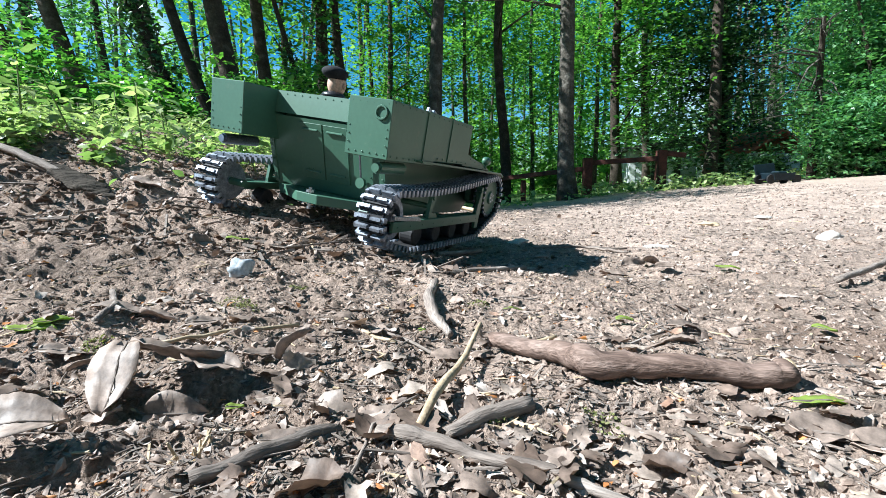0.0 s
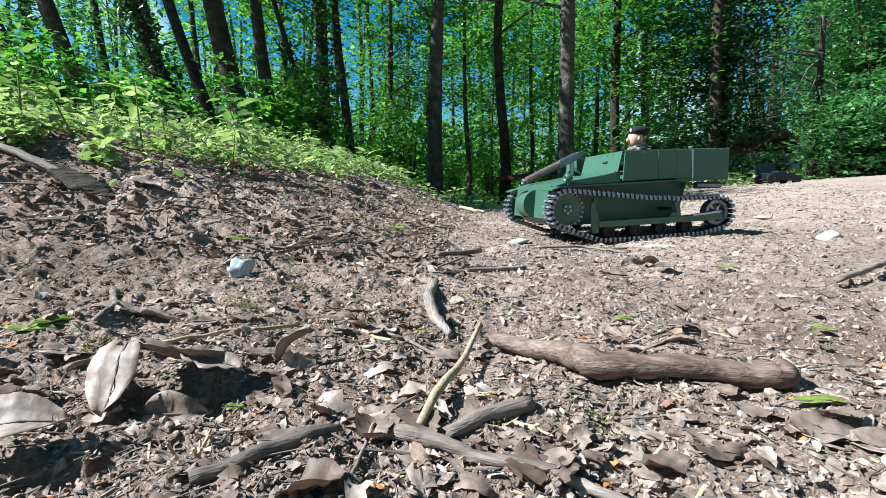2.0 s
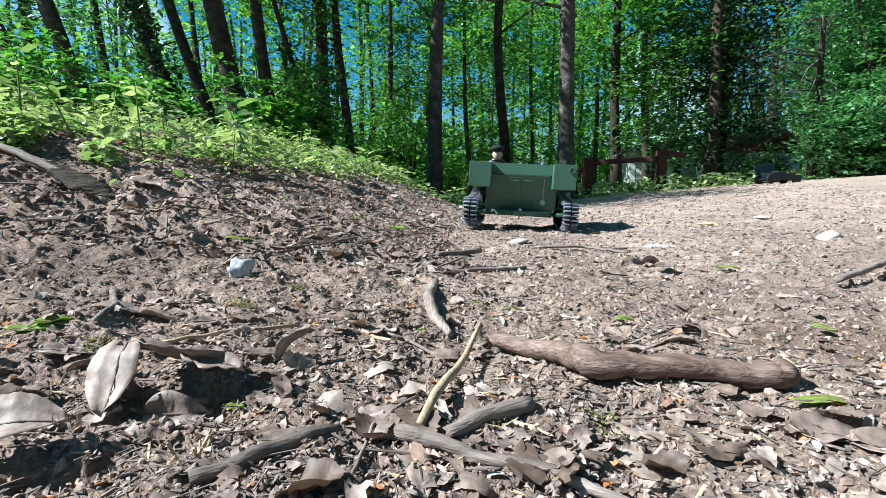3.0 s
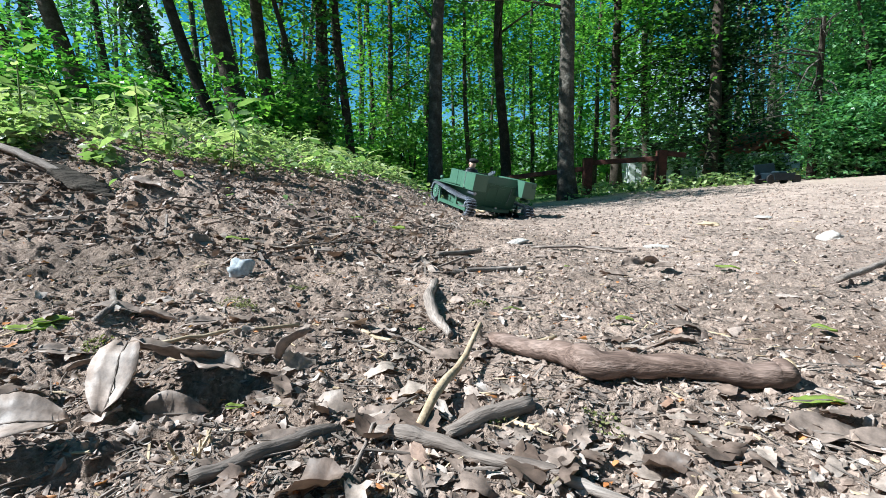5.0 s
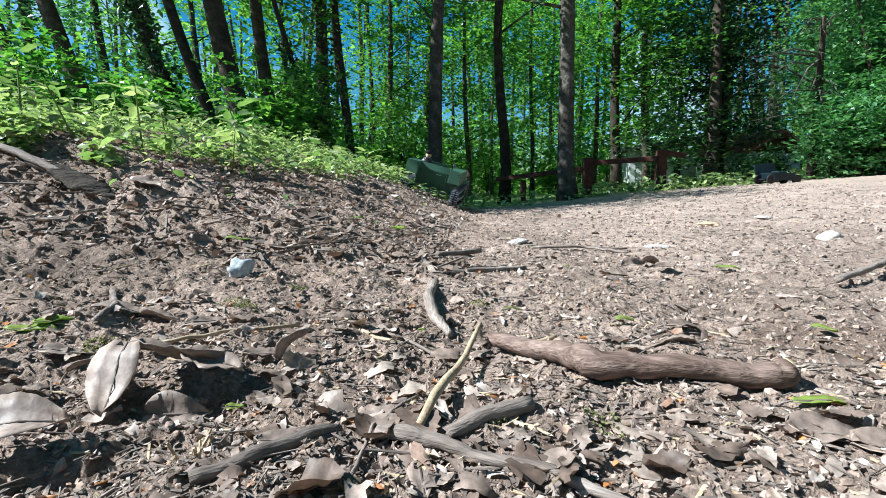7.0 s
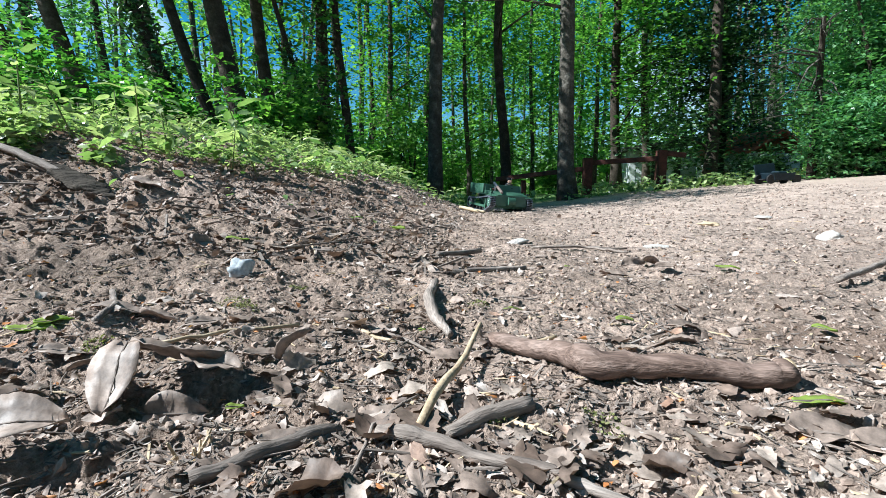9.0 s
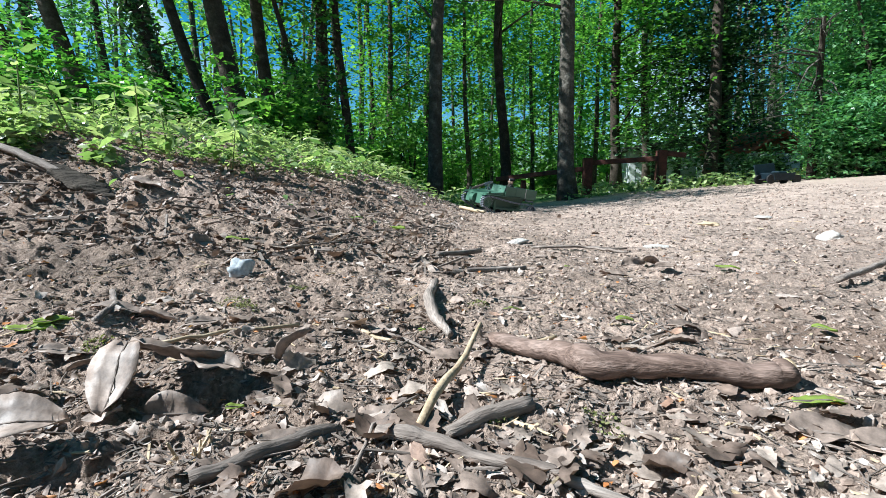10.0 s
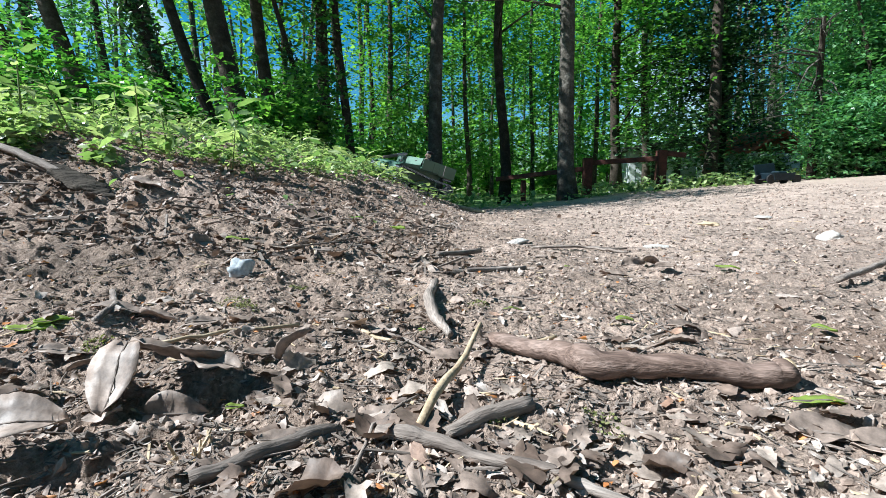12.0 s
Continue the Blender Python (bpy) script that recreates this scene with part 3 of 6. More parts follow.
    # tapered corner flange of the plate on each side
    for s in (-1, 1):
        bm = bm_new()
        box(bm, -0.0015, 0.0015, -0.006, 0.006, -0.070, 0.070, 0.0006, pose(on_rear(0.152, 0.0012), s * 0.144, 0.152, 0, -17.8, 0))
        part("edge_strip", bm, GREEN, rear)
    bm = rod(bm_new(), (on_rear(0.215, 0.009), -0.095, 0.215), (on_rear(0.118, 0.009), -0.095, 0.118), 0.002, seg=6)
    part("crank_rod", bm, GUNMETAL, rear)
    bm = turned(bm_new(), [(0.002, -0.004), (0.011, -0.004), (0.011, 0.004), (0.002, 0.004)], (on_rear(0.118, 0.010), -0.095, 0.116), "X", 14)
    part("crank_boss", bm, GREEN, rear)
    add_rivets(rear, [(on_rear(0.125, 0.0045), y, 0.125) for y in (0.032, 0.044)], down, 0.003)
    add_rivets(rear, [(on_rear(0.13, 0.001), y, 0.13) for y in (0.105, -0.115)], down, 0.003)
    add_rivets(rear, [(on_rear(z, 0.003), s * 0.144, z) for z in (0.10, 0.13, 0.16) for s in (-1, 1)], down)
    # pointed tow plate with its rim, and the pin through it
    bm = bm_new()
    plan = [(-0.150, -0.132), (-0.168, -0.132), (-0.232, -0.026), (-0.232, 0.026), (-0.168, 0.132), (-0.150, 0.132)]
    low = [bm.verts.new((x, y, 0.058)) for x, y in plan]
    top = [bm.verts.new((x, y, 0.078)) for x, y in plan]
    faces = [bm.faces.new(low), bm.faces.new(top)] + [bm.faces.new((low[i], low[(i + 1) % 6], top[(i + 1) % 6], top[i])) for i in range(6)]
    bmesh.ops.recalc_face_normals(bm, faces=faces)
    bmesh.ops.bevel(bm, geom=list(bm.edges), offset=0.0012, segments=1, affect="EDGES")
    tow = part("tow_plate", bm, GREEN, tank)
    add_rivets(tow, [(-0.180, y, 0.0785) for y in (-0.085, -0.05, 0.05, 0.085)], (0, 0, 1), 0.003)
    bm = rod(bm_new(), (-0.222, 0, 0.045), (-0.222, 0, 0.090), 0.004, seg=10)
    rod(bm, (-0.222, 0, 0.080), (-0.222, 0, 0.086), 0.009, seg=10)
    part("tow_pin", bm, SILVER, tank)

    # lamps and exhausts
    for s in (-1, 1):
        bm = turned(bm_new(), [(0.003, -0.015), (0.008, -0.012), (0.0112, -0.004), (0.0112, 0.012), (0.0095, 0.012), (0.0085, 0.004), (0.001, 0.002)], (0.247, s * 0.197, 0.204), "X", 18)
        lamp = part("headlamp", bm, GREEN, tank, smooth=True)
        bm = turned(bm_new(), [(0.0082, 0.0), (0.006, 0.003), (0.001, 0.004)], (0.252, s * 0.197, 0.204), "X", 14)
        part("lens", bm, RUBBER, lamp)
        bm = rod(bm_new(), (0.247, s * 0.197, 0.182), (0.247, s * 0.197, 0.196), 0.004, seg=8)
        part("lamp_post", bm, GREEN, lamp)
        bm = rod(bm_new(), (-0.195, s * 0.190, 0.160), (-0.282, s * 0.190, 0.158), 0.011, seg=14)
        rod(bm, (-0.282, s * 0.190, 0.158), (-0.288, s * 0.190, 0.158), 0.008, seg=12)
        part("exhaust", bm, GUNMETAL if s > 0 else GREEN, tank)

    # running gear
    q, d = track_path()
    shoe = link_mesh()
    shoe_me = bpy.data.meshes.new("link")
    shoe.to_mesh(shoe_me)
    shoe.free()
    shoe_me.materials.append(STEEL)
    shoe_me.materials.append(RUBBER)
    wheels = []
    bolt_me = RIVET.copy()
    bolt_me.materials[0] = SILVER
    for s in (-1, 1):
        y = s * TRACK_Y
        track = new("track")
        track.parent = tank
        for (x, z), (dx, dz) in zip(q, d):
            # z of the shoe looks out of the loop
            ob = new("link", shoe_me)
            ob.parent = track
            out = Vector((-dz, 0, dx))
            along = Vector((dx, 0, dz))
            ob.matrix_basis = Matrix.Translation((x, y, z)) @ Matrix((along, out.cross(along), out)).transposed().to_4x4()
        # drive sprocket: dished disc, toothed rim, hub with bolts
        bm = turned(bm_new(), [(0.002, 0.021), (0.017, 0.021), (0.019, 0.0165), (0.041, 0.0165), (0.044, 0.018), (0.0475, 0.018), (0.048, -0.012), (0.002, -0.012)], (0, 0, 0), "Y", 36)
        wheel = part("sprocket", bm, GREEN, tank, smooth=False, m=pose(SPROCKET[0], y, SPROCKET[1], 0, 0, 0 if s > 0 else 180))
        bm = bm_new()
        for k in range(22):
            a = 2 * math.pi * k / 22
            for yy in (-0.010, 0.016):
                box(bm, 0.047, 0.0545, yy - 0.002, yy + 0.002, -0.003, 0.003, m=Matrix.Rotation(a, 4, "Y"))
        part("teeth", bm, STEEL, wheel)
        for k in range(5):
            a = 2 * math.pi * k / 5
            add_rivets(wheel, [(0.011 * math.cos(a), 0.021, 0.011 * math.sin(a))], (0, 1, 0), 0.0046, "hub_bolt", bolt_me)
        wheels.append((wheel, s, SPROCKET, R_SPROCKET))
        # spoked rear idler
        bm = bm_new()
        turned(bm, [(0.030, -0.014), (0.041, -0.014), (0.041, 0.014), (0.030, 0.014), (0.030, -0.013)], (0, 0, 0), "Y", 28)
        wheel = part("idler", bm, STEEL, tank, m=pose(IDLER[0], y, IDLER[1], 0, 0, 0 if s > 0 else 180))
        bm = rod(bm_new(), (0, -0.016, 0), (0, 0.018, 0), 0.010, seg=14)
        for k in range(5):
            a = 2 * math.pi * k / 5
            box(bm, 0.006, 0.032, -0.003, 0.003, -0.0035, 0.0035, m=Matrix.Rotation(a, 4, "Y"))
        part("spokes", bm, SILVER, wheel)
        wheels.append((wheel, s, IDLER, R_IDLER))
        # road wheels on their carrier beam
        for x in (0.125, 0.035, -0.055, -0.145):
            bm = turned(bm_new(), [(0.004, -0.016), (0.019, -0.016), (0.021, -0.013), (0.021, 0.013), (0.019, 0.016), (0.012, 0.016), (0.010, 0.012), (0.004, 0.014)], (x, y, 0.031), "Y", 20)
            wheel = part("road_wheel", bm, RUBBER, tank)
        yo = y + s * 0.018
        bm = box(bm_new(), -0.265, 0.165, min(yo, yo + s * 0.008), max(yo, yo + s * 0.008), 0.046, 0.066, 0.001)
        box(bm, -0.265, 0.165, min(yo - s * 0.02, yo), max(yo - s * 0.02, yo), 0.062, 0.066)
        beam = part("bogie_beam", bm, GREEN, tank)
        add_rivets(beam, [(x, yo + s * 0.0085, 0.056) for x in np.linspace(-0.25, 0.15, 9)], (0, s, 0), 0.0022)
        bm = prism(bm_new(), [(0.185, 0.028), (0.165, 0.028), (0.160, 0.07), (0.176, 0.125), (0.186, 0.125), (0.190, 0.10)], yo - 0.004, yo + 0.004, 0.0008)
        rod(bm, (0.175, yo - 0.006, 0.13), (0.175, yo + 0.006, 0.13), 0.006, seg=10)
        part("front_bracket", bm, GREEN, tank)
        bm = prism(bm_new(), [(-0.075, 0.066), (-0.118, 0.066), (-0.118, 0.074), (-0.112, 0.115), (-0.100, 0.118), (-0.094, 0.112), (-0.104, 0.078), (-0.088, 0.078)], yo - 0.004, yo + 0.004)
        rod(bm, (-0.104, yo - 0.007, 0.110), (-0.104, yo + 0.007, 0.110), 0.006, seg=10)
        part("rear_bracket", bm, GREEN, tank)
        bm = box(bm_new(), 0, 0.105, -0.004, 0.004, -0.004, 0.004, 0.0008, pose(-0.262, yo + s * 0.004, 0.073, 0, 4, 0))
        part("tension_fork", bm, SILVER, tank)
        for x, z, y2, r in ((*SPROCKET, y, 0.016), (*IDLER, y, 0.008), (0.02, 0.056, y, 0.009), (-0.10, 0.09, y + s * 0.014, 0.006)):
            part("axle", rod(bm_new(), (x, s * 0.15, z), (x, y2, z), r, seg=14), GREEN, tank)

    # machine gun on its pedestal, on the gunner's side
    gun = new("machine_gun")
    gun.parent = tank
    gun.matrix_basis = pose(0.098, -0.098, 0.281, 0, 23, 0)
    bm = rod(bm_new(), (0.055, 0, 0), (0.195, 0, 0), 0.0125, seg=20)
    for k in range(14):
        a = 2 * math.pi * k / 14
        rod(bm, (0.06, 0.0122 * math.cos(a), 0.0122 * math.sin(a)), (0.191, 0.0122 * math.cos(a), 0.0122 * math.sin(a)), 0.0014, seg=5)
    rod(bm, (0.195, 0, 0), (0.207, 0, 0), 0.006, seg=12)
    part("barrel_jacket", bm, JACKET, gun)
    bm = box(bm_new(), -0.035, 0.056, -0.010, 0.010, -0.014, 0.010, 0.002)
    box(bm, -0.052, -0.035, -0.004, 0.004, -0.012, 0.006, 0.001)
    rod(bm, (-0.02, -0.014, 0.004), (-0.02, 0.014, 0.004), 0.004, seg=8)
    box(bm, -0.02, 0.05, -0.006, 0.006, 0.010, 0.014, 0.001)
    part("receiver", bm, GUNMETAL, gun)
    bm = rod(bm_new(), (0.098, -0.098, 0.205), (0.098, -0.098, 0.272), 0.006, 0.009, seg=10)
    rod(bm, (0.05, -0.098, 0.208), (0.094, -0.098, 0.25), 0.004, seg=8)
    box(bm, 0.055, 0.10, -0.115, -0.081, 0.208, 0.214, 0.001)
    part("gun_mount", bm, SILVER, tank)
    bm = box(bm_new(), 0.07, 0.10, -0.146, -0.126, 0.215, 0.238, 0.002)
    part("ammunition_box", bm, GREEN, tank)
    bm = box(bm_new(), -0.06, -0.01, -0.11, -0.03, 0.215, 0.236, 0.008)
    part("seat_cushion", bm, RED, tank, "red cloth cushion")
    return tank, wheels


def build_doll():
    """The toy driver, one plain mesh with painted areas."""
    bm = bm_new()

    def blob(at, size, mat, seg=14):
        r = bmesh.ops.create_uvsphere(bm, u_segments=seg, v_segments=seg // 2 + 2, radius=1)
        bmesh.ops.transform(bm, matrix=Matrix.Translation(at) @ Matrix.Diagonal((*size, 1)), verts=r["verts"])
        for f in {f for v in r["verts"] for f in v.link_faces}:
            f.material_index, f.smooth = mat, True

    blob((0, 0, 0.018), (0.028, 0.044, 0.046), 4)
    blob((0.0, 0, 0.056), (0.021, 0.024, 0.009), 4)
    blob((0.010, 0, 0.052), (0.016, 0.020, 0.008), 2)
    blob((0.0, 0.0, 0.050), (0.019, 0.034, 0.010), 4)
    blob((0.004, 0, 0.060), (0.010, 0.010, 0.014), 0)
    blob((0.006, 0, 0.078), (0.0195, 0.0165, 0.023), 0)
    blob((0.026, 0, 0.075), (0.005, 0.004, 0.006), 0, 8)
    blob((-0.003, 0, 0.097), (0.027, 0.0235, 0.012), 1)
    blob((0.002, 0, 0.090), (0.0215, 0.0185, 0.006), 1)
    blob((0.022, 0.006, 0.098), (0.002, 0.004, 0.005), 3, 8)
    for s in (-1, 1):
        blob((0.006, s * 0.017, 0.076), (0.004, 0.003, 0.006), 0, 8)
        blob((0.022, s * 0.040, 0.012), (0.034, 0.012, 0.013), 4)
    bmesh.ops.scale(bm, vec=(1.3, 1.3, 1.3), verts=bm.verts)
    ob = part("doll", bm, [SKIN, BLACK, CLOTH, WHITE, LEATHER])
    return tagged(ob, "toy driver figure in a black beret sitting in the tankette", "doll")


TANK, WHEELS = build_tankette()
DOLL = build_doll()


# ---- sticks, stones and leaves on the forest floor ----
def limb(name, points, radii, mat, label, category="stick", lift=0.6, seg=10, wobble=0.06, group=""):
    """A dead branch or twig lying along the points of the plan; its grain runs along it."""
    rng = random.Random(len(points) + round(points[0][0] * 1000))
    pts, rr = [], []
    for i in range(len(points) - 1):
        for k in range(5 if i < len(points) - 2 else 6):
            f = k / 5
            x = points[i][0] * (1 - f) + points[i + 1][0] * f
            y = points[i][1] * (1 - f) + points[i + 1][1] * f
            z = points[i][2] * (1 - f) + points[i + 1][2] * f
            r = radii[i] * (1 - f) + radii[i + 1] * f
            j = r * 0.07
            floor = 0.5 * float(land(x, y)) + 0.5 * float(height(x, y)) + 0.0015
            pts.append(Vector((x + rng.uniform(-j, j), y + rng.uniform(-j, j), floor + r * lift + z + rng.uniform(-j, j))))
            rr.append(r * rng.uniform(0.96, 1.04))
    m = Matrix.Translation(pts[0]) @ (pts[-1] - pts[0]).to_track_quat("X", "Z").to_matrix().to_4x4()
    back = m.inverted()
    bm = tube([back @ p for p in pts], rr, seg, None, wobble, rng)
    ob = part(name, bm, mat, smooth=True, m=m)
    return tagged(ob, label, category, group)


def build_sticks():
    piece = limb("branch_piece", [(0.045, 0.429, 0.006), (0.078, 0.397, 0.006), (0.103, 0.372, 0.006), (0.111, 0.354, 0.007), (0.156, 0.347, 0.006), (0.208, 0.342, 0.005), (0.234, 0.339, 0.004), (0.253, 0.339, 0.004)],
         [0.0068, 0.0080, 0.0098, 0.0115, 0.0092, 0.0088, 0.0095, 0.0108], STICK, "stout brown bent branch piece lying on leaf litter", "branch", 0.9, 14, 0.02)
    end = Vector((0.253, 0.339, 0))
    way = (end - Vector((0.234, 0.339, 0))).normalized()
    end.z = 0.5 * float(land(end.x, end.y)) + 0.5 * float(height(end.x, end.y)) + 0.0152
    cut = part("cut_end", rod(bm_new(), end - way * 0.001, end + way * 0.0012, 0.0098, 0.0092, 14), STRAW, piece, "pale cut end of the branch")
    cut.matrix_parent_inverse = piece.matrix_basis.inverted()
    limb("branch", [(-0.038, 0.267, 0.003), (-0.021, 0.260, 0.003), (-0.001, 0.253, 0.003), (0.026, 0.241, 0.002), (0.051, 0.232, 0.002), (0.074, 0.219, 0.001), (0.094, 0.207, 0.001)],
         [0.0042, 0.0048, 0.0040, 0.0033, 0.0030, 0.0028, 0.0027], TWIG, "dark grey weathered branch lying in wood chips", "branch", 0.8, 12, 0.05)
    limb("branch", [(-0.126, 0.223, 0.002), (-0.100, 0.238, 0.003), (-0.078, 0.256, 0.003), (-0.061, 0.268, 0.002)], [0.0036, 0.0044, 0.0042, 0.0030], TWIG, "grey dead branch lying on dark soil", "branch", 0.8, 10, 0.05)
    limb("branch", [(0.002, 0.268, 0.001), (0.027, 0.283, 0.002), (0.057, 0.297, 0.002)], [0.004, 0.006, 0.005], TWIG, "short grey mossy branch stub on soil", "branch", 0.8, 10, 0.12)
    limb("root", [(-0.010, 0.691, 0.004), (-0.019, 0.597, 0.006), (-0.011, 0.513, 0.006), (0.007, 0.462, 0.002)], [0.005, 0.007, 0.0065, 0.004], TWIG, "knotted grey root piece sticking out of soil", "root", 0.7, 10, 0.12)
    # the straw stalk leans across the litter on the branch
    a, b = spot(-0.014, 0.276, 0.008), spot(0.035, 0.438, 0.024)
    bm = tube([a.lerp(b, f / 6) + Vector((0, 0, 0.004 * math.sin(f * 1.3))) for f in range(7)], [0.0028, 0.0034, 0.0033, 0.0030, 0.0027, 0.0024, 0.0018], 8)
    tagged(part("straw_stalk", bm, STRAW, smooth=True), "pale dry straw stalk leaning over a branch", "stalk")
    for pts, r, mat in (([(0.006, 0.796, 0.001), (0.076, 0.844, 0.003), (0.154, 0.887, 0.002)], 0.0045, TWIG), ([(-0.011, 1.017, 0.001), (0.093, 1.185, 0.003)], 0.006, TWIG),
                        ([(-0.264, 0.380, 0.004), (-0.213, 0.414, 0.006), (-0.143, 0.464, 0.004)], 0.0018, STRAW), ([(0.667, 0.801, 0.002), (0.777, 0.874, 0.008), (0.947, 1.007, 0.006)], 0.006, TWIG),
                        ([(0.236, 1.275, 0.001), (0.395, 1.302, 0.003), (0.464, 1.201, 0.001)], 0.0032, TWIG), ([(0.100, 0.377, 0.002), (0.230, 0.479, 0.004)], 0.0012, TWIG),
                        ([(-0.046, 0.224, 0.003), (-0.042, 0.273, 0.006), (-0.017, 0.319, 0.003)], 0.0012, TWIG), ([(0.323, 1.358, 0.002), (0.493, 1.275, 0.002)], 0.003, TWIG),
                        ([(-0.251, 0.887, 0.002), (-0.202, 0.776, 0.002)], 0.003, STRAW), ([(0.224, 0.296, 0.002), (0.245, 0.275, 0.002), (0.258, 0.263, 0.001)], 0.0016, STRAW),
                        ([(0.035, 0.293, 0.002), (0.059, 0.269, 0.002)], 0.0016, STRAW), ([(-0.380, 0.543, 0.001), (-0.338, 0.485, 0.004), (-0.331, 0.445, 0.001)], 0.0035, TWIG),
                        ([(0.066, 0.451, 0.001), (0.113, 0.465, 0.001)], 0.0022, STRAW),
                        ([(-0.080, 0.460, 0.001), (-0.044, 0.435, 0.001)], 0.002, STRAW), ([(-0.072, 0.479, 0.001), (0.003, 0.408, 0.002)], 0.0016, TWIG)):
        limb("twig", pts, [r] * len(pts), mat, "thin dry twig lying among wood chips" if mat is TWIG else "thin pale straw twig lying on soil", "twig", 0.8, 7, 0.1, "twigs on the path")
    limb("branch", [(0.15, 4.36, 0.012), (0.25, 4.28, 0.016), (0.37, 4.20, 0.004)], [0.012, 0.017, 0.011], STRAW, "pale barkless branch lying at the foot of the bank", "branch", 0.8, 9, 0.08)
    # upright broken stubble tuft
    rng = random.Random(5)
    tuft = new("twig_tuft")
    tuft.matrix_basis = Matrix.Translation(spot(-0.148, 0.262))
    tagged(tuft, "tuft of pale broken twig stubs on dark soil", "twigs")
    for k in range(9):
        p = Vector((rng.uniform(-0.012, 0.012), rng.uniform(-0.008, 0.008), 0))
        q = p + Vector((rng.uniform(-0.012, 0.012), rng.uniform(-0.006, 0.006), rng.uniform(0.008, 0.018)))
        part("stub", rod(bm_new(), p, q, 0.0011, 0.0008, 6), STRAW, tuft)


def build_stones():
    rng = random.Random(8)

    def stone(x, y, sx, sy, sz, mat, label):
        bm = bm_new()
        bmesh.ops.create_icosphere(bm, subdivisions=3, radius=1)
        off = Vector((rng.uniform(0, 50), rng.uniform(0, 50), 0))
        for v in bm.verts:
            n = noise.noise(v.co * 1.3 + off) * 0.5 + noise.noise(v.co * 3.5 + off) * 0.16
            v.co *= 1 + n
            v.co = Vector((v.co.x * sx, v.co.y * sy, v.co.z * sz))
        tagged(part("stone", bm, mat, smooth=True, m=Matrix.Translation(spot(x, y, sz * 0.45)) @ pose(0, 0, 0, 0, 0, rng.uniform(0, 360))), label, "stone", "loose stones")

    stone(-0.290, 0.676, 0.018, 0.013, 0.015, BLUESTONE, "pale blue-grey rounded stone on dark soil")
    stone(1.123, 1.383, 0.036, 0.026, 0.018, PALESTONE, "whitish flat stone bedded in the path")
    stone(0.230, 1.452, 0.046, 0.022, 0.009, PALESTONE, "flat whitish stone on the path")
    stone(0.600, 1.330, 0.034, 0.016, 0.008, PALESTONE, "flat whitish stone on the path")
    stone(1.485, 2.222, 0.04, 0.03, 0.008, PALESTONE, "flat whitish stone on the path")
    stone(1.120, 2.018, 0.05, 0.03, 0.010, STRAW, "flat yellowish stone on the path")
    for u in ((-0.021, 0.347, 0.008), (0.080, 0.279, 0.006), (-0.081, 0.381, 0.006), (-0.123, 0.273, 0.007), (0.021, 0.335, 0.008), (0.559, 0.874, 0.015), (-0.166, 0.617, 0.007), (0.042, 0.289, 0.008), (0.160, 0.436, 0.007), (-0.193, 0.273, 0.006), (0.094, 0.413, 0.006)):
        stone(u[0], u[1], u[2] * 0.55, u[2] * 0.4, u[2] * 0.3, PEBBLE, "small grey-brown pebble half sunk in soil")


def leaf_blade(length, width, lobes=0, curl=0.3, cup=0.2, n=14, seed=0):
    """Corners and faces of one curled leaf, base at 0, tip along x."""
    rng = random.Random(seed)
    v, f = [], []
    for i in range(n + 1):
        s = i / n
        w = width / 2 * math.sin(math.pi * min(1, (s * 0.95 + 0.03) ** 0.72)) ** 0.8
        if lobes:
            w *= 0.66 + 0.36 * abs(math.sin(math.pi * lobes * s))
        x = length * s
        drop = -curl * length * s * s + 0.03 * length * math.sin(7 * s + seed)
        for j in (-1, -0.5, 0, 0.5, 1):
            v.append((x, j * w, drop + cup * abs(j) ** 1.4 * width * 0.6 + (0 if j else -0.03 * width) + rng.uniform(-0.016, 0.016) * length + 0.05 * j * width * math.sin(5 * s + 2 * seed)))
    for i in range(n):
        for j in range(4):
            a = i * 5 + j
            f.append((a, a + 1, a + 6, a + 5))
    return np.array(v), np.array(f)


def lay_leaf(name, x, y, length, width, mat, label, lift, rx, ry, rz, lobes=0, curl=0.3, cup=0.2, seed=0, category="leaf", group="large fallen leaves"):
    v, f = leaf_blade(length, width, lobes, curl, cup, 16, seed)
    ob = new(name, quick_mesh(name, v, f, mat, True))
    solid = ob.modifiers.new("thickness", "SOLIDIFY")
    solid.thickness = 0.0005
    ob.matrix_basis = Matrix.Translation(spot(x, y, lift)) @ pose(0, 0, 0, rx, ry, rz)
    stem = tube([(0, 0, 0), (-length * 0.12, 0.001, -0.002), (-length * 0.25, 0.003, -0.006)], [0.0008, 0.0007, 0.0009], 6)
    part("leaf_stalk", stem, TWIG, ob)
    rib = tube([Vector((length * s, 0, -curl * length * s * s + 0.03 * length * math.sin(7 * s + seed) - 0.02 * width + 0.0008)) for s in (0, 0.25, 0.5, 0.75, 0.97)], [0.0008, 0.0008, 0.0007, 0.0005, 0.0003], 5)
    part("midrib", rib, TWIG, ob)
    return tagged(ob, label, category, group)


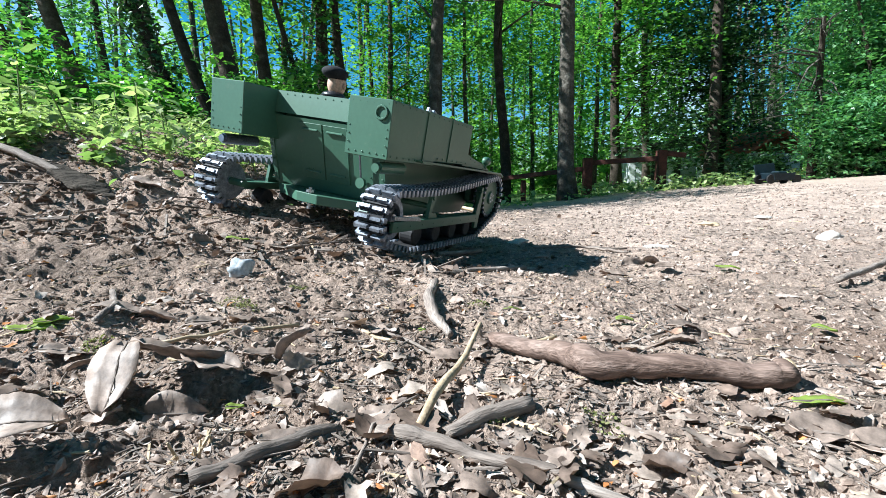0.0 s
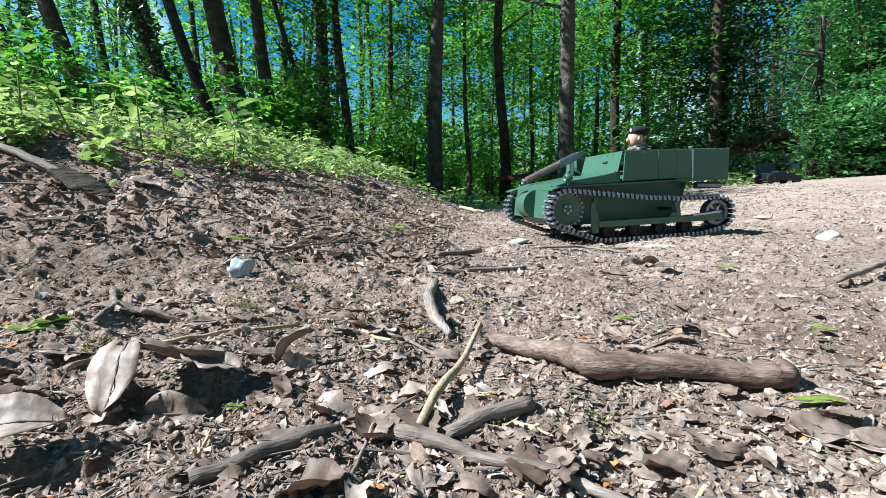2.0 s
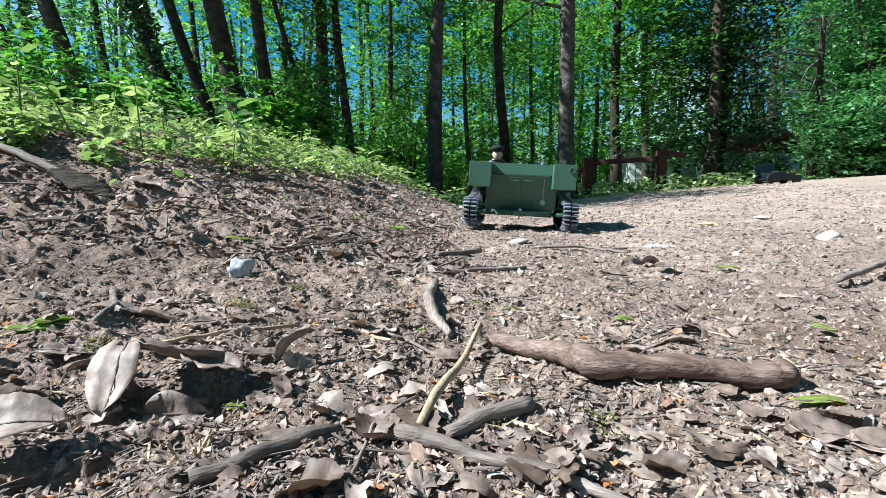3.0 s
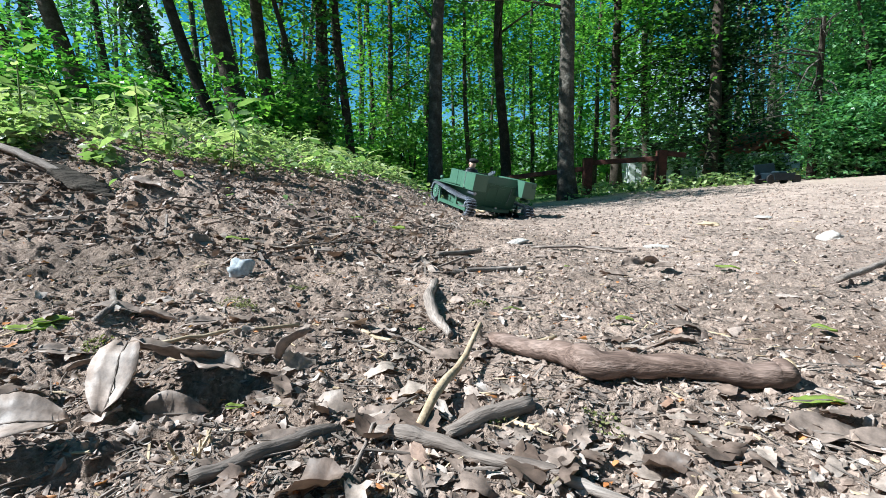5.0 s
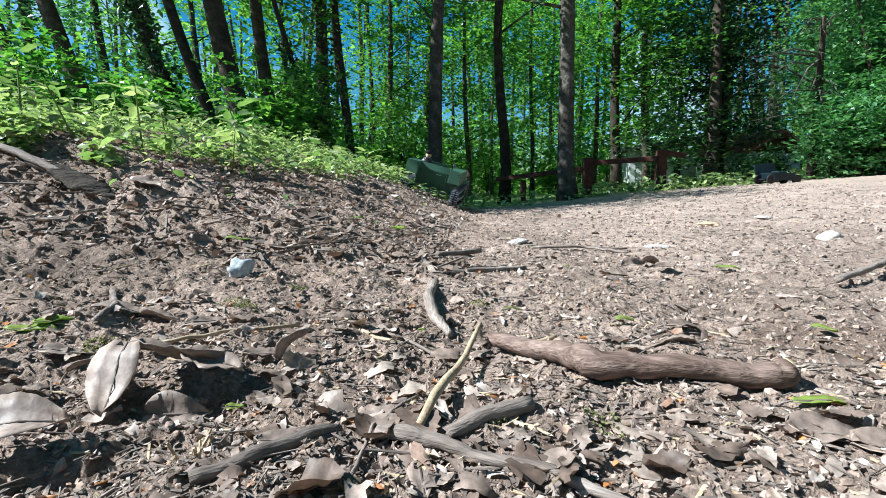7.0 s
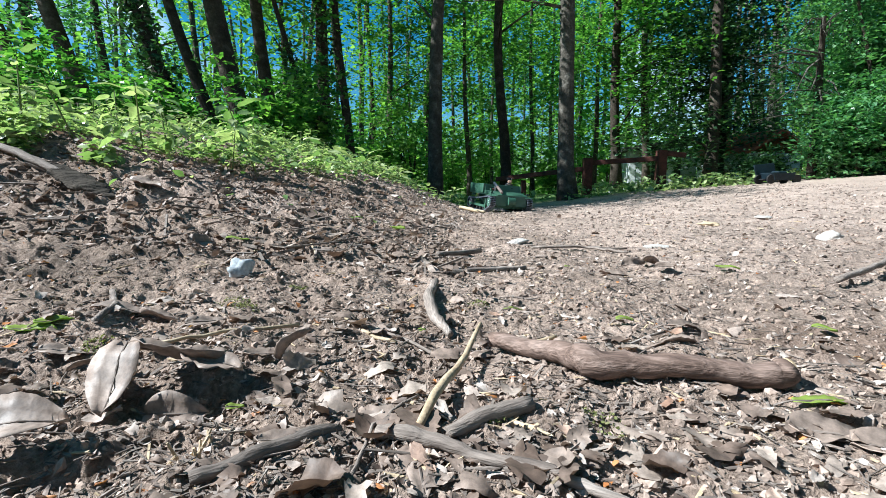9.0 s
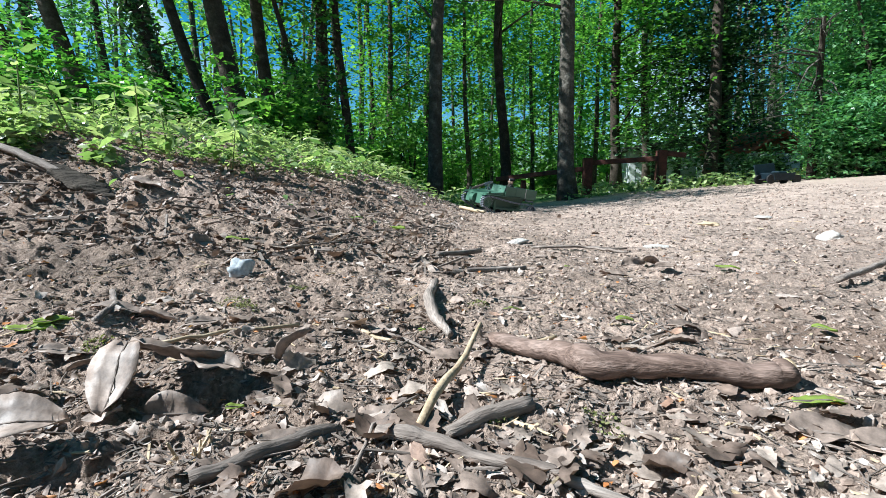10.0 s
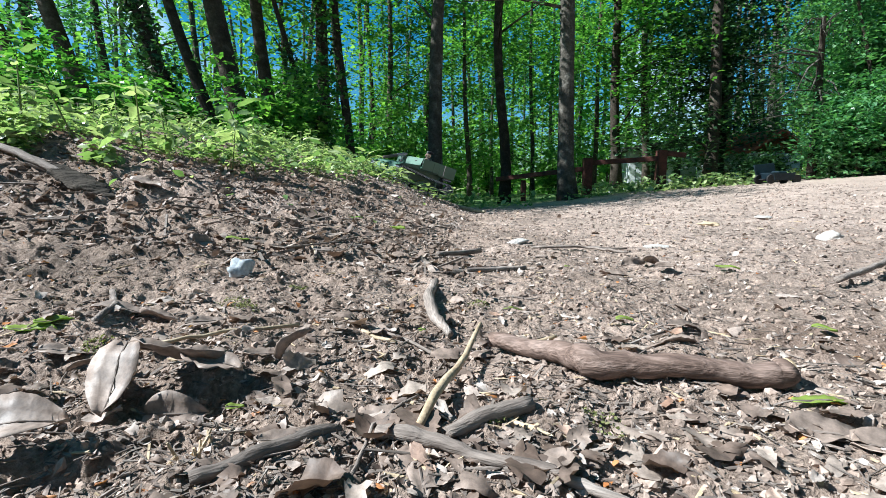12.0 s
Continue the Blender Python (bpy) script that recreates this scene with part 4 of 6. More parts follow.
def build_large_leaves():
    rows = [(-0.225, 0.332, 0.056, 0.036, 0.032, 10, 34, -80, 0, 0.10, 0.2), (-0.224, 0.332, 0.066, 0.032, 0.028, -16, 6, 4, 2, 0.06, 0.3), (-0.187, 0.335, 0.045, 0.026, 0.024, 15, 6, -8, 3, 0.15, 0.2),
            (-0.197, 0.302, 0.040, 0.030, 0.006, 66, 0, 3, 0, 0.1, 0.2), (-0.263, 0.252, 0.048, 0.034, 0.018, 30, -4, 12, 0, 0.12, 0.3), (-0.133, 0.376, 0.034, 0.022, 0.004, -50, -45, 60, 2, 0.3, 0.4),
            (-0.275, 0.338, 0.030, 0.012, 0.008, -35, -20, 40, 0, 0.2, 0.3), (-0.326, 0.374, 0.040, 0.016, 0.006, 10, 0, 15, 0, 0.2, 0.2), (-0.159, 0.368, 0.030, 0.018, 0.004, 8, 0, 30, 3, 0.2, 0.25),
            (-0.093, 0.537, 0.030, 0.015, 0.003, 6, 0, 150, 0, 0.2, 0.3), (0.321, 0.613, 0.040, 0.020, 0.004, 20, -10, 100, 0, 0.3, 0.2), (0.239, 0.500, 0.050, 0.024, 0.004, 6, 5, 10, 3, 0.15, 0.2),
            (0.232, 0.428, 0.05, 0.024, 0.005, 10, 0, 170, 2, 0.25, 0.3), (0.118, 0.283, 0.034, 0.018, 0.003, 8, 0, 25, 2, 0.2, 0.2), (-0.031, 0.261, 0.030, 0.014, 0.003, 12, 5, 60, 0, 0.1, 0.25),
            (-0.110, 0.264, 0.036, 0.018, 0.003, 5, 0, 20, 2, 0.15, 0.2), (0.203, 0.270, 0.05, 0.03, 0.004, 5, 0, -20, 2, 0.2, 0.2), (0.226, 0.252, 0.05, 0.028, 0.003, 10, 0, -30, 0, 0.15, 0.25),
            (0.179, 0.342, 0.03, 0.016, 0.003, 8, 0, 80, 2, 0.2, 0.3), (-0.169, 0.992, 0.05, 0.03, 0.004, 5, 0, 60, 2, 0.3, 0.3), (-0.692, 1.072, 0.09, 0.05, 0.01, 10, 0, -20, 2, 0.2, 0.2),
            (0.302, 0.919, 0.06, 0.03, 0.004, 5, 0, 5, 0, 0.2, 0.2), (-0.404, 0.768, 0.05, 0.03, 0.006, 40, 0, 70, 2, 0.2, 0.3), (-0.013, 0.239, 0.026, 0.014, 0.002, 4, 10, -80, 0, 0.1, 0.2),
            (0.367, 0.977, 0.06, 0.03, 0.012, 35, -10, 15, 2, 0.2, 0.4), (0.421, 1.008, 0.055, 0.03, 0.014, -30, 0, 30, 0, 0.2, 0.4), (0.437, 0.977, 0.04, 0.02, 0.010, 40, -15, -20, 0, 0.2, 0.4), (0.193, 0.977, 0.04, 0.02, 0.008, 20, 0, 60, 2, 0.2, 0.3), (0.056, 0.609, 0.03, 0.016, 0.006, 25, -10, 80, 2, 0.2, 0.3), (0.026, 0.603, 0.034, 0.018, 0.006, -25, 10, 140, 0, 0.2, 0.3), (-0.361, 0.481, 0.05, 0.02, 0.004, 8, 0, 10, 0, 0.2, 0.2), (-0.315, 0.489, 0.045, 0.02, 0.006, -20, 0, -5, 0, 0.2, 0.4), (-0.240, 0.436, 0.035, 0.014, 0.006, 25, -10, 20, 0, 0.2, 0.2)]
    for i, (x, y, length, width, lift, rx, ry, rz, lobes, curl, cup) in enumerate(rows):
        lay_leaf("fallen_leaf", x, y, length, width, OLDLEAF, "dry grey-brown curled fallen leaf on the litter" if not lobes else "dry grey-brown lobed fallen leaf on the litter", lift, rx, ry, rz, lobes, curl, cup, i)
    for i, (x, y, length, width, rz) in enumerate([(-0.392, 0.418, 0.040, 0.016, 12), (-0.373, 0.426, 0.030, 0.014, 40), (0.236, 0.310, 0.044, 0.010, -8), (0.178, 0.483, 0.020, 0.010, 10), (0.394, 0.500, 0.022, 0.011, -40),
                                                   (-0.150, 0.316, 0.012, 0.008, 20), (-0.150, 1.36, 0.042, 0.03, 10), (0.551, 0.962, 0.045, 0.014, -20), (-0.024, 0.454, 0.009, 0.006, 30), (0.068, 0.531, 0.022, 0.005, 5), (0.242, 0.940, 0.02, 0.008, 50), (-0.373, 0.822, 0.04, 0.012, 0)]):
        lay_leaf("green_leaf", x, y, length, width, FRESH, "fresh bright green leaf dropped on the soil", 0.008, 6, -4, rz, 0, 0.15, 0.25, 90 + i, group="fresh green leaves")


def scatter_spots(rng, n, r0, r1, spread=47):
    r = np.exp(rng.uniform(np.log(r0), np.log(r1), n))
    a = np.radians(rng.uniform(-spread, spread, n))
    return np.sin(a) * r, np.cos(a) * r


def rotations(rng, n, tilt):
    """Random turns about z, leant by about tilt radians."""
    z, ax, t = rng.uniform(0, 2 * np.pi, n), rng.uniform(0, 2 * np.pi, n), rng.normal(0, tilt, n)
    k = np.stack([np.cos(ax), np.sin(ax), np.zeros(n)], -1)
    K = np.zeros((n, 3, 3))
    K[:, 0, 1], K[:, 0, 2], K[:, 1, 0], K[:, 1, 2], K[:, 2, 0], K[:, 2, 1] = -k[:, 2], k[:, 1], k[:, 2], -k[:, 0], -k[:, 1], k[:, 0]
    R = np.eye(3) + np.sin(t)[:, None, None] * K + (1 - np.cos(t))[:, None, None] * (K @ K)
    Z = np.zeros((n, 3, 3))
    Z[:, 0, 0], Z[:, 0, 1], Z[:, 1, 0], Z[:, 1, 1], Z[:, 2, 2] = np.cos(z), -np.sin(z), np.sin(z), np.cos(z), 1
    return R @ Z


def many(shape_v, shape_f, places, turns, sizes):
    """One array of corners and faces for many copies of a shape."""
    v = np.einsum("nij,kj->nki", turns, shape_v) if shape_v.ndim == 2 else np.einsum("nij,nkj->nki", turns, shape_v)
    v = v * sizes[:, None, None] if sizes.ndim == 1 else v * sizes[:, None, :]
    v = v + places[:, None, :]
    n, k = v.shape[:2]
    f = (shape_f[None] + (np.arange(n) * k)[:, None, None]).reshape(-1, shape_f.shape[1])
    return v.reshape(-1, 3), f


def stuff(name, v, f, mat, label, category, smooth=False):
    ob = new(name, quick_mesh(name, v, f, mat, smooth))
    return tagged(ob, label, category, kind="stuff")


CUBE_V = np.array([(x, y, z) for x in (-0.5, 0.5) for y in (-0.5, 0.5) for z in (-0.5, 0.5)], float)
CUBE_F = np.array([(0, 1, 3, 2), (4, 6, 7, 5), (0, 4, 5, 1), (2, 3, 7, 6), (0, 2, 6, 4), (1, 5, 7, 3)])
g = (1 + 5 ** 0.5) / 2
ICO_V = np.array([(-1, g, 0), (1, g, 0), (-1, -g, 0), (1, -g, 0), (0, -1, g), (0, 1, g), (0, -1, -g), (0, 1, -g), (g, 0, -1), (g, 0, 1), (-g, 0, -1), (-g, 0, 1)]) / 1.9
ICO_F = np.array([(0, 11, 5), (0, 5, 1), (0, 1, 7), (0, 7, 10), (0, 10, 11), (1, 5, 9), (5, 11, 4), (11, 10, 2), (10, 7, 6), (7, 1, 8), (3, 9, 4), (3, 4, 2), (3, 2, 6), (3, 6, 8), (3, 8, 9), (4, 9, 5), (2, 4, 11), (6, 2, 10), (8, 6, 7), (9, 8, 1)])
SMALL_LEAF_V = np.array([(0, 0, 0), (0.3, -0.26, 0.06), (0.3, 0, -0.02), (0.3, 0.26, 0.06), (0.65, -0.24, 0.03), (0.65, 0, -0.05), (0.65, 0.24, 0.03), (1, 0, -0.16)]) - (0.5, 0, 0)
SMALL_LEAF_F = np.array([(0, 1, 2, 2), (0, 2, 3, 3), (1, 4, 5, 2), (2, 5, 6, 3), (4, 7, 5, 5), (5, 7, 6, 6)])
SMALL_LEAF_T = np.array([(0, 1, 2), (0, 2, 3), (1, 4, 5), (1, 5, 2), (2, 5, 6), (2, 6, 3), (4, 7, 5), (5, 7, 6)])


def build_litter():
    rng = np.random.default_rng(3)
    # crumbled leaves, each bent and twisted its own way
    for name, n, lobes, few, label in (("leaf_litter", 4600, 0, 0.02, "crumbled dry brown and grey leaf litter"), ("oak_litter", 900, 2, 0.24, "dry lobed brown oak leaf litter")):
        bv, bf = leaf_blade(1.0, 0.55, lobes, 0.0, 0.0, 6, 7)
        bv = bv - (0.5, 0, 0)
        x, y = scatter_spots(rng, n, 0.17, 6)
        size = np.clip(rng.lognormal(math.log(0.0055 + few * 0.035), 0.5, n), 0.002, 0.026) * np.clip(0.8 + 0.3 * np.hypot(x, y), 0.8, 2.0)
        shape = np.repeat(bv[None], n, 0)
        shape[:, :, 1] *= rng.uniform(0.45, 1.3, (n, 1))
        k = rng.normal(0, 0.55, (n, 3, 1))
        shape[:, :, 2] += k[:, 0] * shape[:, :, 0] ** 2 + 1.6 * k[:, 1] * shape[:, :, 1] ** 2 + 1.2 * k[:, 2] * shape[:, :, 0] * shape[:, :, 1]
        shape += rng.normal(0, 0.022, shape.shape)
        p = np.stack([x, y, height(x, y) + size * 0.10 + 0.001], -1)
        stuff(name, *many(shape, bf, p, rotations(rng, n, 0.30), size), LITTER, label, "leaf litter", True)
    # broad curled fragments of old leaves, close by
    n = 420
    bv, bf = leaf_blade(1.0, 0.7, 3, 0.0, 0.0, 8, 11)
    bv = bv - (0.5, 0, 0)
    x, y = scatter_spots(rng, n, 0.19, 0.62)
    keep = (x < 0.02) | (y < 0.30) | (rng.random(n) < 0.22)
    keep &= np.hypot((x + 0.185) / 1.4, y - 0.265) > 0.055
    x, y = x[keep], y[keep]
    n = len(x)
    size = np.clip(rng.lognormal(math.log(0.017), 0.4, n), 0.008, 0.034)
    shape = np.repeat(bv[None], n, 0)
    shape[:, :, 1] *= rng.uniform(0.5, 1.2, (n, 1))
    k = rng.normal(0, 0.5, (n, 3, 1))
    shape[:, :, 2] += k[:, 0] * shape[:, :, 0] ** 2 + 1.5 * k[:, 1] * shape[:, :, 1] ** 2 + k[:, 2] * shape[:, :, 0] * shape[:, :, 1]
    shape += rng.normal(0, 0.03, shape.shape)
    p = np.stack([x, y, height(x, y) + size * 0.14 + 0.001], -1)
    stuff("leaf_fragments", *many(shape, bf, p, rotations(rng, n, 0.28), size), OLDLEAF, "broad torn fragments of grey-brown fallen leaves", "leaf litter", True)
    # wood chips and bark flakes
    n = 8000
    x, y = scatter_spots(rng, n, 0.17, 7, 56)
    far = np.clip(0.75 + 0.3 * np.hypot(x, y), 0.75, 2.2)
    dims = np.stack([rng.lognormal(math.log(0.0085), 0.6, n) * far, rng.uniform(0.0007, 0.0026, n) * far, rng.uniform(0.0004, 0.0014, n) * far], -1)
    shape = CUBE_V[None] * dims[:, None, :] * (1 + rng.normal(0, 0.18, (n, 8, 3)))
    p = np.stack([x, y, height(x, y) + dims[:, 2] * 0.6 + 0.0008], -1)
    v, f = many(shape, CUBE_F, p, rotations(rng, n, 0.22), np.ones(n))
    used = (n * 84 // 100) * 8
    stuff("wood_chips", v[:used], f[: n * 84 // 100 * 6], TWIG, "scattered grey-brown wood chips and bark flakes", "wood chips")
    stuff("straw_bits", v[used:], f[n * 84 // 100 * 6:] - used, STRAW, "scattered pale straw and wood splinters", "straw")
    # fine dark rootlets and fibres
    n = 3400
    x, y = scatter_spots(rng, n, 0.17, 4, 56)
    far = np.clip(0.75 + 0.3 * np.hypot(x, y), 0.75, 2.0)
    dims = np.stack([rng.lognormal(math.log(0.018), 0.5, n) * far, rng.uniform(0.0004, 0.0010, n) * far, rng.uniform(0.0004, 0.0010, n) * far], -1)
    shape = CUBE_V[None] * dims[:, None, :]
    p = np.stack([x, y, height(x, y) + 0.0014], -1)
    stuff("rootlets", *many(shape, CUBE_F, p, rotations(rng, n, 0.14), np.ones(n)), TWIG, "fine dry rootlets and twig fibres on the soil", "rootlets")
    # clods of earth and grit
    n = 30000
    x, y = scatter_spots(rng, n, 0.16, 8)
    size = np.clip(rng.lognormal(math.log(0.0013), 0.55, n), 0.0005, 0.0042) * np.clip(0.7 + 0.55 * np.hypot(x, y), 0.7, 2.8)
    shape = ICO_V[None] * (1 + rng.normal(0, 0.32, (n, 12, 1))) * rng.uniform(0.5, 1.3, (n, 1, 3))
    p = np.stack([x, y, height(x, y) + size * 0.25], -1)
    v, f = many(shape, ICO_F, p, rotations(rng, n, 1.0), size)
    k = n * 85 // 100
    stuff("earth_clods", v[: k * 12], f[: k * 20], CLOD, "loose crumbs and clods of brown earth", "earth clods")
    stuff("grit", v[k * 12:], f[k * 20:] - k * 12, PEBBLE, "loose grey and reddish grit and pebbles", "gravel")
    # pale chips and fragments out on the path
    n = 6800
    y = 0.9 + 8.0 * rng.random(n) ** 1.3
    x = toe_line(y) - 0.3 + rng.random(n) ** 0.9 * (0.75 * y + 0.6)
    dims = np.stack([rng.lognormal(math.log(0.0115), 0.5, n), rng.lognormal(math.log(0.0065), 0.4, n), rng.uniform(0.002, 0.006, n)], -1) * np.clip(0.55 + y * 0.14, 0.6, 1.5)[:, None]
    shape = ICO_V[None] * (1 + rng.normal(0, 0.22, (n, 12, 1))) * dims[:, None, :] * 0.8
    p = np.stack([x, y, height(x, y) + dims[:, 2] * 0.3], -1)
    stuff("path_chips", *many(shape, ICO_F, p, rotations(rng, n, 0.15), np.ones(n)), PALECHIP, "pale stone and wood fragments strewn over the path", "chips")
    # rusty bud scales and husks
    n = 280
    x, y = scatter_spots(rng, n, 0.18, 2.5)
    shape = np.repeat(SMALL_LEAF_V[None], n, 0) + rng.normal(0, 0.06, (n, 8, 3))
    p = np.stack([x, y, height(x, y) + 0.002], -1)
    stuff("bud_husks", *many(shape, SMALL_LEAF_T, p, rotations(rng, n, 0.4), rng.uniform(0.004, 0.010, n)), RUST, "small rusty orange bud husks on the soil", "husks", True)


def build_moss():
    """Low yellow-green cushions between the leaves."""
    rng = np.random.default_rng(44)
    for x, y, wide in ((-0.233, 0.53, 0.022), (-0.215, 0.512, 0.014), (0.103, 0.288, 0.016), (0.032, 0.285, 0.010), (-0.29, 0.395, 0.014), (0.045, 0.60, 0.015), (0.075, 0.44, 0.010), (-0.19, 0.62, 0.012)):
        n = 110
        a, q = rng.uniform(0, 2 * np.pi, n), np.sqrt(rng.random(n)) * wide
        px, py = np.cos(a) * q, np.sin(a) * q
        base = spot(x, y)
        pz = height(x + px, y + py) - base.z + 0.004 * (1 - (q / wide) ** 2) + rng.uniform(0, 0.002, n)
        v, f = many(SMALL_LEAF_V, SMALL_LEAF_T, np.stack([px, py, pz], -1), rotations(rng, n, 0.9), rng.uniform(0.0016, 0.0036, n))
        ob = new("moss_cushion", quick_mesh("moss_cushion", v, f, MOSS, True))
        ob.matrix_basis = Matrix.Translation(base)
        tagged(ob, "small yellow-green moss cushion among the leaf litter", "moss", "moss cushions")


build_sticks()
build_moss()
build_stones()
build_large_leaves()
build_litter()


# ---- the bank: dead wood and undergrowth ----
def build_bank_log():
    slab = limb("rotten_log", [(-0.880, 1.085, 0.0), (-0.80, 1.040, 0.004), (-0.72, 1.000, 0.0), (-0.670, 0.985, -0.008)], [0.006, 0.016, 0.018, 0.005], BARK, "dark rotten slab of log half sunk in the bank", "log", 0.5, 14, 0.22)
    slab.matrix_basis = slab.matrix_basis @ Matrix.Diagonal((1, 2.0, 0.6, 1))
    limb("root", [(-1.029, 1.107, 0.01), (-0.867, 1.045, 0.012), (-0.747, 0.994, 0.006)], [0.008, 0.009, 0.005], TWIG, "grey bare root running down the bank", "root", 0.8, 9, 0.1)


def plant(rng, x, y, tall, leaf, count, name="sapling", label="young green maple sapling on the bank", mat=None):
    """A herb or sapling: a stem, paired leaves that droop, one mesh each."""
    base = spot(x, y, -0.01)
    thing = new(name)
    thing.matrix_basis = Matrix.Translation(base)
    tagged(thing, label, "plant", "plants on the bank")
    lean = Vector((rng.uniform(-0.3, 0.35), rng.uniform(-0.3, 0.2), 1)) * tall
    stem = [lean * f + Vector((0, 0, 0)) for f in (0, 0.3, 0.6, 0.85, 1)]
    part("stem", tube(stem, [0.004 * tall / 0.25, 0.0035 * tall / 0.25, 0.003 * tall / 0.25, 0.002, 0.001], 6), HERBSTEM, thing)
    vs, fs, n0 = [], [], 0
    bv, bf = leaf_blade(1.0, 0.46, 3 if name == "sapling" else 0, 0.28, 0.12, 7, 3)
    for i in range(count):
        f = 0.35 + 0.65 * (i + 1) / count
        at = lean * f
        s = leaf * rng.uniform(0.65, 1.2) * (1.15 - 0.35 * f)
        m = Matrix.Translation(at) @ pose(0, 0, 0, rng.uniform(-25, 25), rng.uniform(-30, 22), i * 137 + rng.uniform(-25, 25)) @ Matrix.Translation((s * 0.35, 0, 0)) @ Matrix.Scale(s, 4)
        M = np.array(m)
        vs.append(bv @ M[:3, :3].T + M[:3, 3])
        fs.append(bf + n0)
        n0 += len(bv)
    ob = new("foliage", quick_mesh("foliage", np.concatenate(vs), np.concatenate(fs), mat or HERB, True))
    ob.parent = thing
    return thing


def build_bank_plants():
    rng = random.Random(21)
    # u along the bank's crest: distance, and how far back from the foot
    spots = []
    for k in range(52):
        y = 1.75 + 3.5 * rng.random() ** 1.2
        d = rng.uniform(1.0, 1.9) if y < 2.6 else rng.uniform(0.72, 1.7)
        spots.append((float(toe_line(y)) - d, y))
    for x, y in spots:
        plant(rng, x, y, rng.uniform(0.07, 0.19), rng.uniform(0.035, 0.065), rng.randint(12, 22))
    for x, y, tall, leaf, n in ((-0.86, 1.40, 0.19, 0.07, 15), (-0.676, 1.770, 0.26, 0.085, 18), (-0.713, 1.643, 0.16, 0.075, 14), (-0.860, 1.535, 0.2, 0.08, 14), (-1.02, 1.36, 0.16, 0.06, 16), (-1.149, 1.342, 0.2, 0.075, 14),
                                (-0.507, 3.028, 0.14, 0.085, 14), (-0.50, 4.30, 0.13, 0.09, 14), (-0.516, 2.412, 0.14, 0.085, 14), (-0.563, 2.160, 0.15, 0.10, 10), (-0.42, 3.9, 0.13, 0.10, 12), (-0.30, 4.15, 0.12, 0.10, 10), (-0.12, 4.0, 0.11, 0.09, 12), (0.06, 4.1, 0.16, 0.09, 12), (-0.35, 3.75, 0.12, 0.09, 12), (-0.2, 3.7, 0.10, 0.08, 10), (-0.05, 3.75, 0.10, 0.08, 10),
                                (-0.46, 3.72, 0.17, 0.06, 18), (-0.30, 3.60, 0.13, 0.055, 16), (-0.40, 3.35, 0.12, 0.055, 15), (-0.52, 3.45, 0.15, 0.06, 16), (-0.62, 3.2, 0.14, 0.06, 16)):
        plant(rng, x, y, tall, leaf, n)
    # low ground cover along the crest and over the far bank
    r = np.random.default_rng(5)
    n = 30000
    y = 1.1 + 8 * r.random(n) ** 1.9
    x = toe_line(y) - (0.74 + 0.24 * np.clip(2.4 - y, 0, 1) + 3.2 * r.random(n) ** 1.7) + r.normal(0, 0.08, n)
    keep = value_noise(x * 3, y * 3, 31) + 0.5 * value_noise(x * 9, y * 9, 32) > -0.16
    x, y = x[keep], y[keep]
    n = len(x)
    z = height(x, y) + r.uniform(0.005, 0.10, n) * np.clip(value_noise(x * 4, y * 4, 33) + 0.7, 0.2, 1)
    shape = SMALL_LEAF_V[None] * np.ones((n, 1, 1))
    stuff("ground_cover", *many(shape, SMALL_LEAF_T, np.stack([x, y, z], -1), rotations(r, n, 0.55), r.lognormal(math.log(0.026), 0.35, n) * np.clip(0.75 + 0.12 * y, 0.8, 1.6)), HERB, "low green ivy and herbs covering the bank's crest", "ground cover", True)
    # a few weeds on the bank's face
    n = 260
    y = 1.0 + 4 * r.random(n)
    x = toe_line(y) - r.uniform(0.25, 0.9, n)
    keep = value_noise(x * 5, y * 5, 35) > 0.08
    x, y = x[keep], y[keep]
    n = len(x)
    shape = SMALL_LEAF_V[None] * np.ones((n, 1, 1))
    stuff("bank_weeds", *many(shape, SMALL_LEAF_T, np.stack([x, y, height(x, y) + 0.012], -1), rotations(r, n, 0.5), r.uniform(0.015, 0.035, n)), HERB, "scattered small green weeds on the bare bank", "weeds", True)



